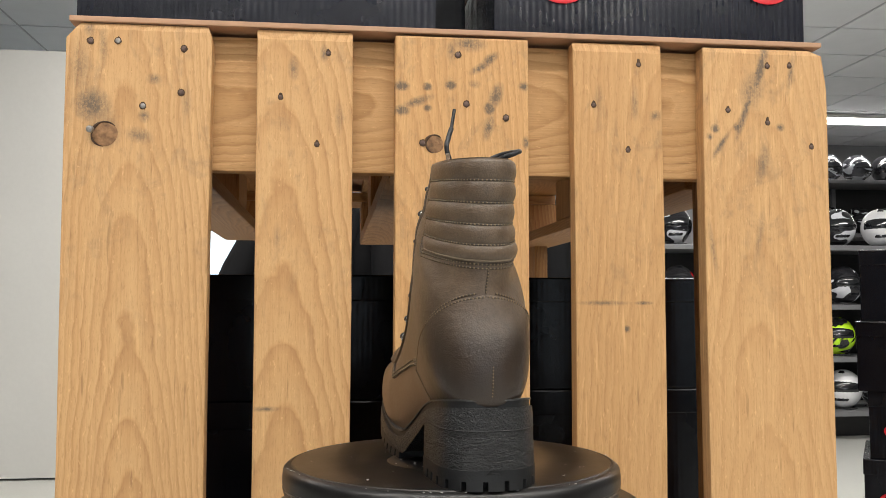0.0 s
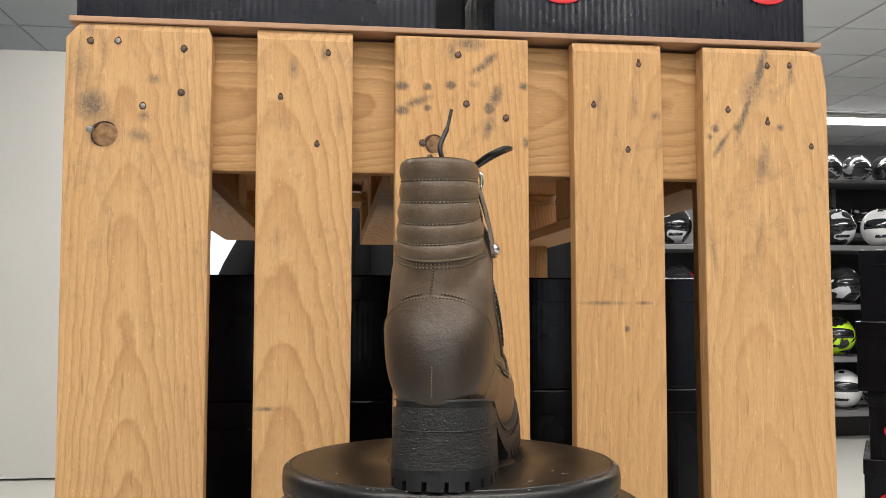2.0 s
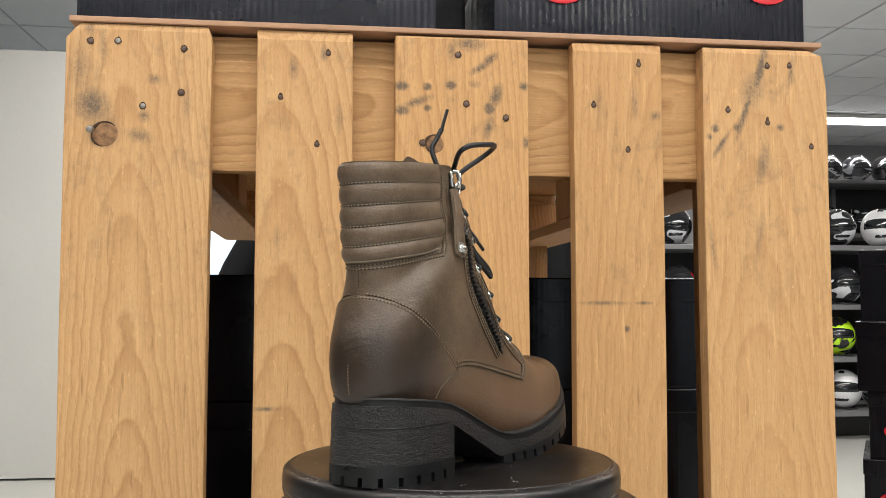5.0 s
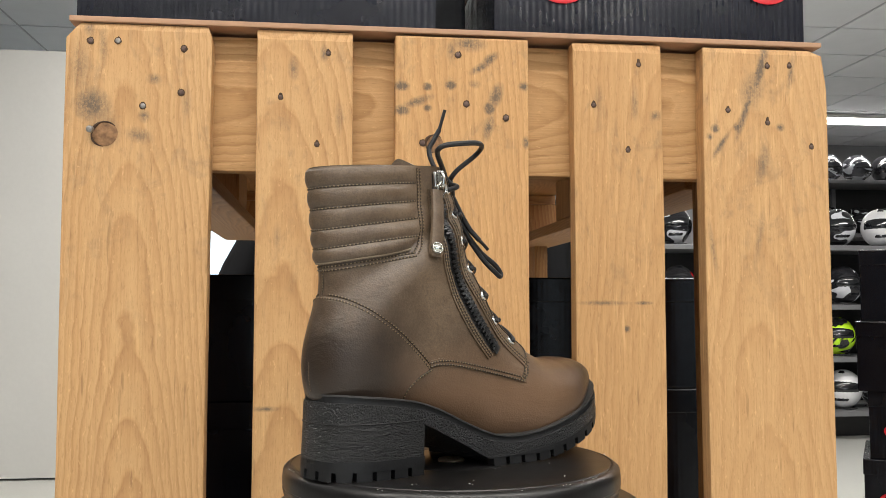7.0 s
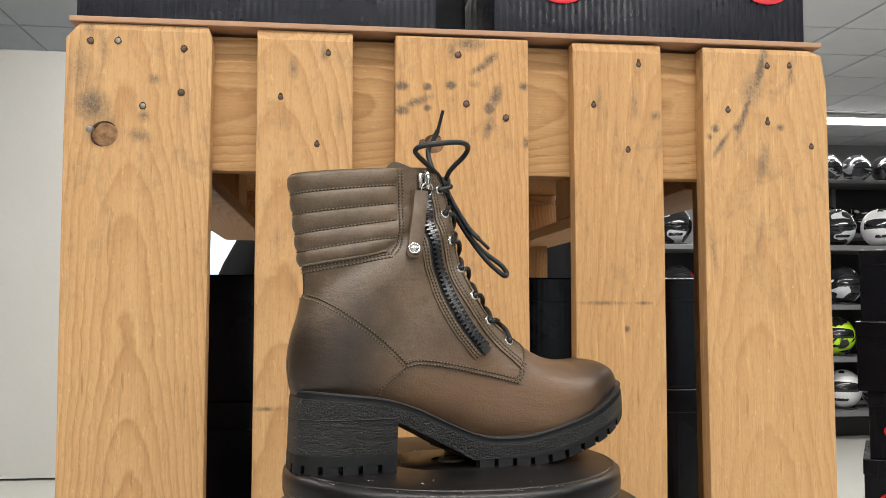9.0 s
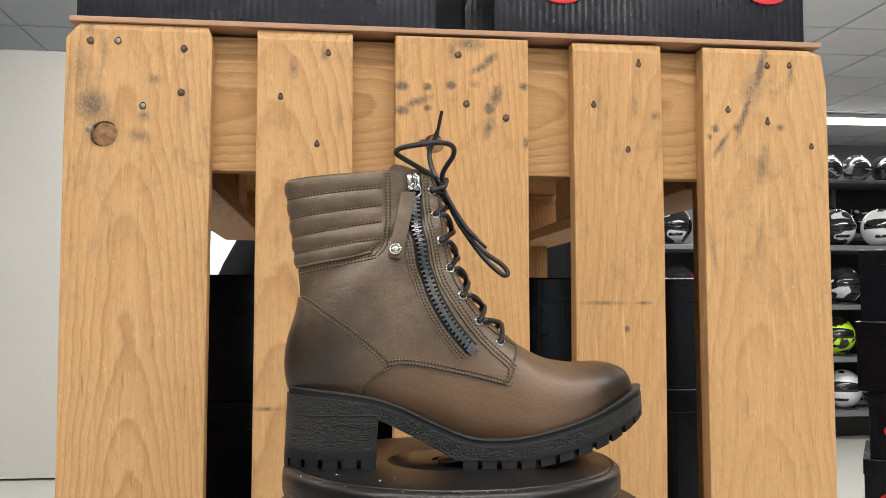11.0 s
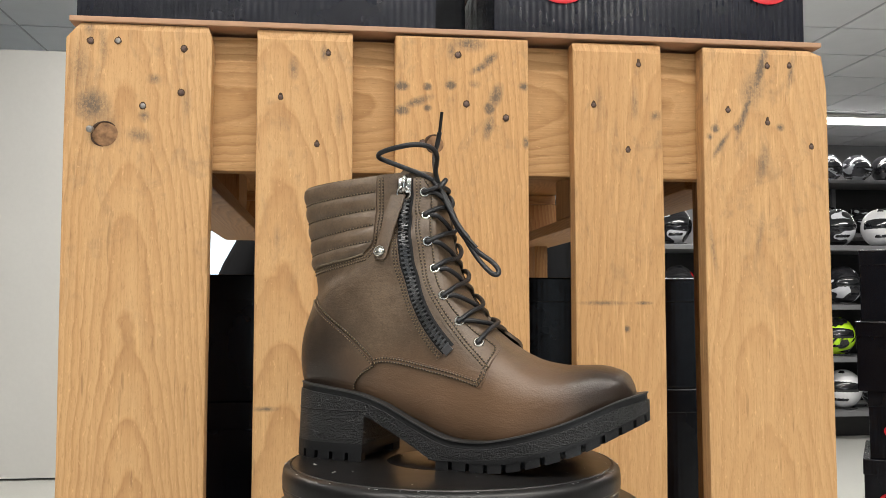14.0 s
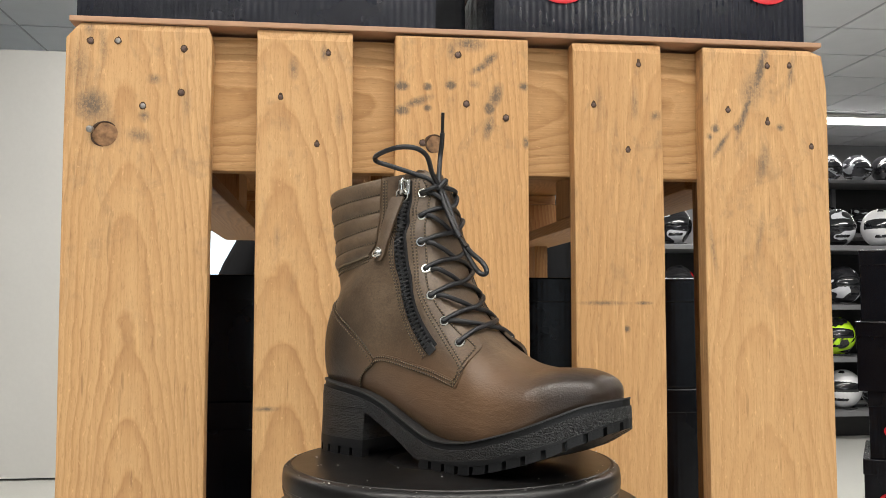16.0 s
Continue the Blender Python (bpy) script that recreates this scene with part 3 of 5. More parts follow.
def skin(s, phi, off=0.0):
    """A point of the upper, in metres: s runs from the toe to the rim, phi from the sole or back (0) round the lateral side (positive) to the front (pi)."""
    q = section(s)
    c = math.cos(phi)
    n = q[6] + 0.8 * max(0.0, -c) * min(max((s - 8) / 3, 0.0), 1.0)      # the instep is squarer than the back
    v = (0.5 - 0.5 * math.copysign(abs(c) ** (2 / n), c)) ** q[7]
    y = q[4] * math.copysign(abs(math.sin(phi)) ** (2 / n), math.sin(phi))
    p = Vector((q[0] + (q[2] - q[0]) * v, q[5] + y, q[1] + (q[3] - q[1]) * v)) / 1000
    if off:
        p += skin_normal(s, phi) * off
    return p


def skin_normal(s, phi):
    h = 0.02
    a = skin(min(s + h, TOP), phi) - skin(max(s - h, 0), phi)
    b = skin(s, phi + h) - skin(s, phi - h)
    n = a.cross(b)
    n = n.normalized() if n.length > 1e-12 else Vector((1, 0, 0))
    mid = section(s)
    centre = Vector(((mid[0] + mid[2]) / 2000, mid[5] / 1000, (mid[1] + mid[3]) / 2000))
    return n if n.dot(skin(s, phi) - centre) > 0 else -n


TABLE_S = np.linspace(0, TOP, 231)
TABLE_PHI = np.linspace(0.02, math.pi - 0.02, 100)
TABLE = np.array([[tuple(skin(s, f)) for f in TABLE_PHI] for s in TABLE_S])


def on_boot(x, z, side=-1, off=0.0):
    """The point and normal of the upper at x, z (in mm) of the side outline; side -1 is the zipped side."""
    d = (TABLE[:, :, 0] - x / 1000) ** 2 + (TABLE[:, :, 2] - z / 1000) ** 2
    i, j = np.unravel_index(np.argmin(d), d.shape)
    s, f = TABLE_S[i], TABLE_PHI[j]
    for _ in range(6):
        p = skin(s, f)
        ps, pf = skin(min(s + 0.01, TOP), f), skin(s, f + 0.005)
        a = np.array([[(ps.x - p.x) / 0.01, (pf.x - p.x) / 0.005], [(ps.z - p.z) / 0.01, (pf.z - p.z) / 0.005]])
        r = np.array([x / 1000 - p.x, z / 1000 - p.z])
        try:
            ds, df = np.linalg.solve(a, r)
        except np.linalg.LinAlgError:
            break
        s = min(max(s + max(-0.3, min(0.3, ds)), 0), TOP - 0.011)
        f = min(max(f + max(-0.1, min(0.1, df)), 0.01), math.pi - 0.01)
    f *= side
    n = skin_normal(s, f)
    return skin(s, f) + n * off, n


def grid_mesh(rows, closed=False, bm=None):
    bm = bm or bmesh.new()
    vs = [[bm.verts.new(p) for p in row] for row in rows]
    for a, b in zip(vs, vs[1:]):
        m = len(a)
        for k in range(m if closed else m - 1):
            j = (k + 1) % m
            bm.faces.new((a[k], a[j], b[j], b[k]))
    return bm


def leather(name, base, dark, light, rough):
    def build(k):
        v = k.coords((1, 1, 1), False)
        big = k.noise(v, 16.0, 3.0, 0.6)
        mid = k.noise(v, 75.0, 4.0, 0.6)
        pore = k.nt.nodes.new("ShaderNodeTexVoronoi")
        k.nt.links.new(v, pore.inputs["Vector"])
        pore.inputs["Scale"].default_value = 900.0
        c = k.ramp(k.math("ADD", k.math("MULTIPLY", big, 0.6), k.math("MULTIPLY", mid, 0.4)), [(0.34, dark), (0.5, base), (0.66, light)])
        fine = k.noise(v, 520.0, 4.0, 0.75)
        c = k.mix(k.ramp(fine, [(0.35, 0.4), (0.5, 0.0)]), c, tuple(q * 0.75 for q in dark))
        c = k.mix(k.ramp(fine, [(0.52, 0.0), (0.7, 0.35)]), c, tuple(q * 1.15 for q in light))
        cloud = k.noise(k.coords((1, 1, 1.6), False), 42.0, 4.0, 0.6, 0.8)
        c = k.mix(k.ramp(cloud, [(0.54, 0.0), (0.72, 0.45)]), c, (0.085, 0.046, 0.024))
        scuff = k.noise(k.coords((1, 1, 6), False), 38.0, 5.0, 0.7, 0.5)
        c = k.mix(k.ramp(scuff, [(0.64, 0.0), (0.7, 0.3)]), c, tuple(q * 1.3 for q in light))
        # burnished heel and toe: darker, polished leather
        tc = k.nt.nodes.new("ShaderNodeSeparateXYZ")
        k.nt.links.new(v, tc.inputs[0])
        wob = k.math("MULTIPLY", k.math("SUBTRACT", big, 0.5), 0.03)
        x = k.math("ADD", tc.outputs[0], wob)
        z = k.math("ADD", tc.outputs[2], wob)
        # the vamp keeps a redder tan, its colour brightened for the light it catches
        c = k.mix(k.ramp(z, [(0.05, 0.9), (0.088, 0.0)]), c, (0.158, 0.087, 0.046))
        toe = k.ramp(x, [(0.064, 0.0), (0.09, 0.35), (0.112, 0.9), (0.128, 1.0)])
        low = k.ramp(z, [(0.045, 0.9), (0.06, 1.0), (0.088, 0.85), (0.125, 0.12)])
        heel = k.ramp(k.math("MULTIPLY", x, -1.0), [(0.045, 0.0), (0.09, 1.0)])
        # slightly darker towards the sole, all round
        edge = k.ramp(z, [(0.018, 0.16), (0.045, 0.0)])
        burn = k.math("MINIMUM", k.math("ADD", k.math("ADD", k.math("MULTIPLY", toe, 1.0), k.math("MULTIPLY", k.math("MULTIPLY", heel, low), 0.97)), edge), 0.95)
        burn = k.math("MULTIPLY", burn, k.ramp(big, [(0.3, 1.0), (0.75, 0.9)]))
        c = k.mix(burn, c, (0.0125, 0.008, 0.006))
        k.put("Base Color", c)
        k.put("Roughness", k.math("SUBTRACT", k.math("ADD", rough - 0.01, k.math("MULTIPLY", mid, 0.1)), k.math("MULTIPLY", burn, 0.13)))
        k.put("Specular IOR Level", 0.5)
        k.put("Coat Weight", 0.08)
        k.put("Coat Roughness", 0.3)
        # fine pores, soft handling creases
        crease = k.noise(k.coords((1, 1, 2.6), False), 30.0, 5.0, 0.62, 1.4)
        n1 = k.bump(pore.outputs["Distance"], 0.2, 0.0005)
        n2 = k.bump(fine, 0.22, 0.0006, n1)
        n3 = k.bump(crease, 0.16, 0.0035, n2)
        k.put("Normal", k.bump(mid, 0.12, 0.002, n3))
    return mat(name, build)


LEATHER = leather("brown_leather", (0.108, 0.072, 0.044), (0.065, 0.042, 0.025), (0.158, 0.108, 0.068), 0.4)
RUBBER = plain("black_rubber", (0.0075, 0.0078, 0.0086), 0.5, 0, 0.0004, 700, 0.25, 0.0, 0.35)


# light caught by the welt's ledge, put into a paler rubber
WELT_EDGE = plain("lit_welt_edge", (0.035, 0.034, 0.033), 0.45, 0, 0.0006, 500, 0.6)


def rubber_grain():
    def build(k):
        v = k.coords((1, 1, 1.25), False)
        n = k.noise(v, 560.0, 3.0, 0.6, 0.4)
        h = k.ramp(n, [(0.38, 0.0), (0.5, 0.55), (0.62, 1.0)])
        k.put("Base Color", k.ramp(n, [(0.35, (0.004, 0.0043, 0.005)), (0.65, (0.013, 0.0134, 0.0148))]))
        k.put("Roughness", 0.42)
        k.put("Normal", k.bump(h, 1.0, 0.0008))
    return mat("cracked_rubber", build)


RUBBER_GRAIN = rubber_grain()


def heel_rubber():
    """Stacked layers: uneven level ridges with short breaks, over a cracked grain."""
    def build(k):
        v = k.coords((1, 1, 6.0), False)
        lines = k.noise(v, 55.0, 4.0, 0.65, 0.8)
        ridge = k.ramp(lines, [(0.4, 0.0), (0.5, 1.0), (0.56, 0.35), (0.64, 1.0)])
        n = k.noise(k.coords((1, 1, 2.2), False), 260.0, 3.0, 0.6, 0.5)
        h = k.math("ADD", k.math("MULTIPLY", ridge, 0.65), k.math("MULTIPLY", k.ramp(n, [(0.4, 0.0), (0.6, 1.0)]), 0.4))
        k.put("Base Color", k.ramp(h, [(0.2, (0.004, 0.0043, 0.005)), (0.8, (0.013, 0.0134, 0.0148))]))
        k.put("Roughness", 0.45)
        k.put("Normal", k.bump(h, 1.0, 0.0013))
    return mat("stacked_rubber", build)


HEEL_RUBBER = heel_rubber()
LINING = plain("black_lining", (0.012, 0.012, 0.013), 0.8, 0, 0.0006, 500)

boot = empty("boot", Matrix.Translation(AXIS), "brown leather lace-up ankle boot with side zip and block heel", "boot")


def upper():
    ns, nf = 150, 128
    rows = []
    for i in range(ns + 1):
        s = TOP * i / ns
        rows.append([skin(s, 2 * math.pi * k / nf) for k in range(nf)])
    bm = grid_mesh(rows, True)
    bm.faces.new([bm.verts[k] for k in range(nf)] if bm.verts.ensure_lookup_table() is None else [])
    part("upper", bm, LEATHER, boot, "", True)


upper()

# plan of the sole: x, medial y, lateral y (mm)
PLAN = np.array([[-121.5, -4, 6], [-120, -13, 14], [-116, -20.5, 21], [-109, -26.5, 26.5], [-101, -31, 29.5], [-90, -34, 31], [-70, -36, 31.5], [-40, -36.5, 32.5], [-10, -39.5, 35], [20, -44.5, 38], [50, -49, 40], [80, -50.5, 40], [105, -46, 36.5], [125, -34.5, 29], [136, -22.5, 20.5], [142, -12, 13.5], [146, 0, 5]])

PLAN = np.array(spline(PLAN, 8))


def plan(x):
    return np.interp(x, PLAN[:, 0], PLAN[:, 1]), np.interp(x, PLAN[:, 0], PLAN[:, 2])


WELT = np.array([[-122, 55.5], [-109, 55], [-67, 50.2], [-42, 43], [-17, 31.5], [6, 22.3], [25, 20], [50, 22.3], [86, 32], [113, 42.5], [130, 50], [147, 54.5]])
UNDER = np.array([[-122, 36.5], [-75, 35.8], [-56, 33.5], [-36, 24.3], [-15, 13.5], [-2, 6.6], [8, 5.8], [26, 6.8], [47, 9], [70, 13], [96, 20.3], [113, 26], [128, 32], [147, 41]])

WELT, UNDER = (np.array(spline([(x, z, 0) for x, z in c], 8))[:, :2] for c in (WELT, UNDER))


def outline(x, curve):
    return np.interp(x, curve[:, 0], curve[:, 1])


def smooth_steps(a, b, n):
    """Steps from a to b, closer together towards both ends."""
    return [a + (b - a) * (0.5 - 0.5 * math.cos(math.pi * k / n)) for k in range(n + 1)]


def flare(bm):
    """Lets the sole spread a little towards the ground."""
    for v in bm.verts:
        x, y, z = v.co * 1000
        rel = min(max(z / outline(x, WELT), 0), 1)
        v.co = Vector((12 + (x - 12) * (1.008 - 0.016 * rel), y * (1.02 - 0.05 * rel), z)) / 1000
    return bm


def slab_of_sole(name, x0, x1, top, under, inset, material, label="", bulge=0.4):
    xs = smooth_steps(x0, x1, 110)
    rows = []
    for x in xs:
        m, l = plan(x)
        m, l = m + inset, l - inset
        if m > l:
            m = l = (m + l) / 2
        zt, zu = top(x), under(x)
        rows.append([Vector(p) / 1000 for p in ((x, m, zu), (x, m - bulge, (zu + zt) / 2), (x, m, zt), (x, (m + l) / 2, zt), (x, l, zt), (x, l + bulge, (zu + zt) / 2), (x, l, zu), (x, (m + l) / 2, zu))])
    bm = grid_mesh(rows, True)
    bm.faces.new(bm.verts[:8] if bm.verts.ensure_lookup_table() is None else [])
    bm.verts.ensure_lookup_table()
    bm.faces.new(bm.verts[-8:])
    return part(name, flare(bm), material, boot, label, True)


slab_of_sole("midsole", -121.5, 146, lambda x: outline(x, WELT) - 5.2, lambda x: outline(x, UNDER), 0.0, RUBBER_GRAIN, "grained black rubber sole")
slab_of_sole("groove", -119.9, 144.4, lambda x: outline(x, WELT) - 1.0, lambda x: outline(x, WELT) - 5.3, 1.5, RUBBER, "smooth black groove round the sole", -0.5)
slab_of_sole("welt", -121.0, 145.4, lambda x: outline(x, WELT), lambda x: outline(x, WELT) - 1.1, 0.5, WELT_EDGE, "pale grey edge of the welt, toned as catching light", 0.1)


def heel_block():
    rows = []
    for z in np.linspace(10, 37, 10):
        front = -55.0 - 0.03 * (37 - z)
        ring = [(x, plan(x)[0], z) for x in smooth_steps(-121.5, front, 30)]
        back = [(x, plan(x)[1], z) for x in smooth_steps(-121.5, front, 30)][::-1]
        rows.append([Vector(p) / 1000 for p in ring + back])
    bm = grid_mesh(rows, True)
    m = len(rows[0])
    bm.verts.ensure_lookup_table()
    bm.faces.new(bm.verts[:m])
    bm.faces.new(bm.verts[-m:])
    part("heel", flare(bm), HEEL_RUBBER, boot, "grained black rubber block heel", True)
    # a thin raised line between the sole and the stacked heel
    rim = [(x, plan(x)[0], 36.3) for x in smooth_steps(-121.5, -57, 40)][::-1] + [(x, plan(x)[1], 36.3) for x in smooth_steps(-121.5, -57, 40)]
    bm = tube([Vector(p) / 1000 for p in rim], 0.0005, None, 6)
    part("heel_bead", flare(bm), RUBBER, boot, "thin moulded line above the heel", True)


heel_block()


# ---- the boot's panels and trimmings ----
THREAD = plain("olive_thread", (0.19, 0.135, 0.072), 0.7, 0, 0, 400, 0.3)
SEAM = plain("pressed_seam", (0.035, 0.022, 0.013), 0.6, 0, 0.0003, 500, 0.3)
LACE = plain("waxed_black_lace", (0.012, 0.012, 0.014), 0.42, 0, 0.0006, 900, 0.3)
TAPE = plain("zip_tape", (0.008, 0.008, 0.009), 0.8, 0, 0.0003, 900, 0.3)
TEETH = plain("gunmetal_teeth", (0.13, 0.13, 0.134), 0.36, 0.95, 0, 300, 0.2)
CHROME = plain("nickel", (0.62, 0.61, 0.58), 0.16, 1.0, 0, 300, 0.05)


def cross_s(phi, line):
    """Where the skin at angle phi meets the level line z = line(x), in mm."""
    a, b = 9.0, float(TOP)
    for _ in range(22):
        m = (a + b) / 2
        p = skin(m, phi)
        if p.z * 1000 > line(p.x * 1000):
            b = m
        else:
            a = m
    return (a + b) / 2


def edge_phi(line, xe):
    a, b = 0.0, 2.6
    for _ in range(16):
        m = (a + b) / 2
        if skin(cross_s(m, line), m).x * 1000 > xe:
            b = m
        else:
            a = m
    return max((a + b) / 2, 0.01)


def wrap(name, levels, columns, height, material, label=""):
    """A panel round the back of the boot. levels: (line, front edge x); height(i, u): how far it stands off the skin, in mm."""
    grid = []
    for i, (line, xe) in enumerate(levels):
        pe = edge_phi(line, xe)
        row = []
        for k in range(columns + 1):
            u = 2 * k / columns - 1
            phi = u * pe
            s = cross_s(phi, line)
            row.append((skin(s, phi), skin_normal(s, phi), height(i, u)))
        grid.append(row)
    rows = [[p + n * (h / 1000) for p, n, h in r] for r in grid]

    def sunk(r):
        return [p - n * 0.0006 for p, n, h in r]
    rows = [sunk(grid[0])] + rows + [sunk(grid[-1])]
    low = [grid[0]] + grid + [grid[-1]]
    rows = [[g[0][0] - g[0][1] * 0.0006] + r + [g[-1][0] - g[-1][1] * 0.0006] for g, r in zip(low, rows)]
    return part(name, grid_mesh(rows), material, boot, label, True)


STITCH_AT = (0.16, 0.36, 0.575, 0.795)


def collar_line(b):
    zb, zf = 140.5 + 65.0 * b, 153.0 + 58.5 * b
    return lambda x: zb + (zf - zb) * (x + 119) / 67


def collar():
    n = 66
    levels, bs = [], [i / n for i in range(n + 1)]
    for b in bs:
        levels.append((collar_line(b), -52 - (10 * (1 - b / 0.22) ** 2 if b < 0.22 else 0)))
    cuts = (0.0,) + STITCH_AT + (1.0,)

    def height(i, u):
        b = bs[i]
        for lo, hi in zip(cuts, cuts[1:]):
            if lo <= b <= hi:
                f = (b - lo) / (hi - lo)
                q = math.sin(math.pi * min(max(f, 0), 1)) ** 0.62
                if hi == 1.0 and f > 0.5:
                    q = max(q, 0.75 * (1 - (max(f - 0.8, 0) / 0.2) ** 2))
                side = 1 - max(0, (abs(u) - 0.9) / 0.1) ** 2 * 0.75
                return 1.0 + 2.3 * q * side
        return 1.0
    wrap("quilted_collar", levels, 72, height, LEATHER, "padded collar quilted in five horizontal rolls")


def counter():
    top = [(51, -67.5), (58, -65), (65, -58.5), (71, -48), (76, -52.5), (81, -58), (87, -65), (93, -72), (99, -80.5), (105, -89), (111, -97), (116, -104), (118.5, -110), (120, -114)]
    zs = np.linspace(49, 120, 34)
    levels = [((lambda x, z=z: z), float(np.interp(z, [a for a, b in top], [b for a, b in top]))) for z in zs]
    wrap("heel_counter", levels, 56, lambda i, u: 1.7, LEATHER, "burnished dark brown heel counter")


collar()
counter()


def strip(name, left, right, off, side, material, n=40, across=6, label="", lift=None, sunk=-0.4):
    """A panel between two lines of the side outline (x, z in mm)."""
    a, b = spline([(*p, 0) for p in left], 10), spline([(*p, 0) for p in right], 10)

    def at(line, t):
        k = t * (len(line) - 1)
        i = min(int(k), len(line) - 2)
        return line[i] + (line[i + 1] - line[i]) * (k - i)
    rows = []
    for i in range(-1, n + 2):
        t = min(max(i / n, 0), 1)
        row = []
        p0, p1 = at(a, t), at(b, t)
        for k in range(-1, across + 2):
            u = min(max(k / across, 0), 1)
            q = p0 + (p1 - p0) * u
            rim = i in (-1, n + 1) or k in (-1, across + 1)
            h = sunk if rim else off
            if lift:
                h += lift(t, u)
            row.append(on_boot(q[0], q[1], side, h / 1000)[0])
        rows.append(row)
    return part(name, grid_mesh(rows), material, boot, label, True)


STAY_IN = [(-24.5, 210), (-23.5, 196), (-22, 178), (-18.5, 160), (-15.5, 143), (-11, 129), (-1, 112), (10, 96.5), (22, 83), (33, 73), (39, 67)]
STAY_OUT = [(-15, 209), (-9.5, 197), (-7.5, 178), (-5.5, 160), (-2, 142), (4, 127), (15, 110), (28, 97), (40, 89), (46, 82), (42, 70)]
strip("eyestay", STAY_IN, STAY_OUT, 1.3, -1, LEATHER, 44, 6)
strip("eyestay", STAY_IN, STAY_OUT, 1.7, 1, LEATHER, 44, 6, "", lambda t, u: 3.5 * u * max(0, (t - 0.45) / 0.55))
strip("facing_lining", [(x + 6, z) for x, z in STAY_IN], STAY_OUT, 0.6, 1, LINING, 36, 5, "black lining under the facing", lambda t, u: 1.5 * u + 3.2 * u * max(0, (t - 0.4) / 0.6), 0.3)


GROOVES = []


def stitch_points(pts, step, length, radius, bm, off, lean=0.0):
    """Short raised stitches along points with normals, over a pressed line."""
    GROOVES.append([p + n * (off - 0.0004) for p, n in pts])
    path = [p + n * off for p, n in pts]
    total = [0.0]
    for a, b in zip(path, path[1:]):
        total.append(total[-1] + (b - a).length)

    def at(q):
        k = int(np.searchsorted(total, q)) - 1
        k = min(max(k, 0), len(path) - 2)
        f = (q - total[k]) / max(total[k + 1] - total[k], 1e-9)
        return path[k] + (path[k + 1] - path[k]) * f, pts[k][1]
    q = step / 2
    while q < total[-1]:
        (a, n), (m, _), (b, _) = at(max(q - length / 2, 0)), at(q), at(min(q + length / 2, total[-1]))
        across = (b - a).cross(n)
        across = across.normalized() * lean if across.length > 1e-9 else Vector()
        tube([a - n * radius * 0.9 - across, m + n * radius * 0.2, b - n * radius * 0.9 + across], radius, bm, 5)
        q += step


def side_path(pts, side, per=14):
    return [on_boot(q[0], q[1], side) for q in spline([(*p, 0) for p in pts], per)]


def shift(pts, d):
    """The line moved sideways by d mm."""
    out = []
    for i, p in enumerate(pts):
        a, b = np.array(pts[max(i - 1, 0)], float), np.array(pts[min(i + 1, len(pts) - 1)], float)
        t = (b - a) / max(np.linalg.norm(b - a), 1e-9)
        out.append((p[0] - t[1] * d, p[1] + t[0] * d))
    return out


COUNTER_SEAM = [(-112, 119.5), (-105, 116), (-89, 105), (-72, 93), (-58, 81), (-48, 71)]
DOWN_SEAM = [(-48, 71), (-59, 65), (-66, 58), (-68, 52)]
VAMP_SEAM = [(-48, 71), (-39, 72.5), (-24, 71), (-4, 67), (16, 62.5), (35, 57.5)]
FLAP_SEAM = [(35, 57.5), (39, 63), (41, 69)]
COLLAR_FRONT = [(-49.5, 210), (-49, 186), (-50, 166), (-52, 157), (-57, 150.5)]
ZIP = [(-29, 208), (-29, 196), (-29, 183), (-28, 170), (-25.5, 158), (-23.5, 144), (-20, 134), (-14.5, 119), (-5, 102), (5, 89), (11, 82.5)]


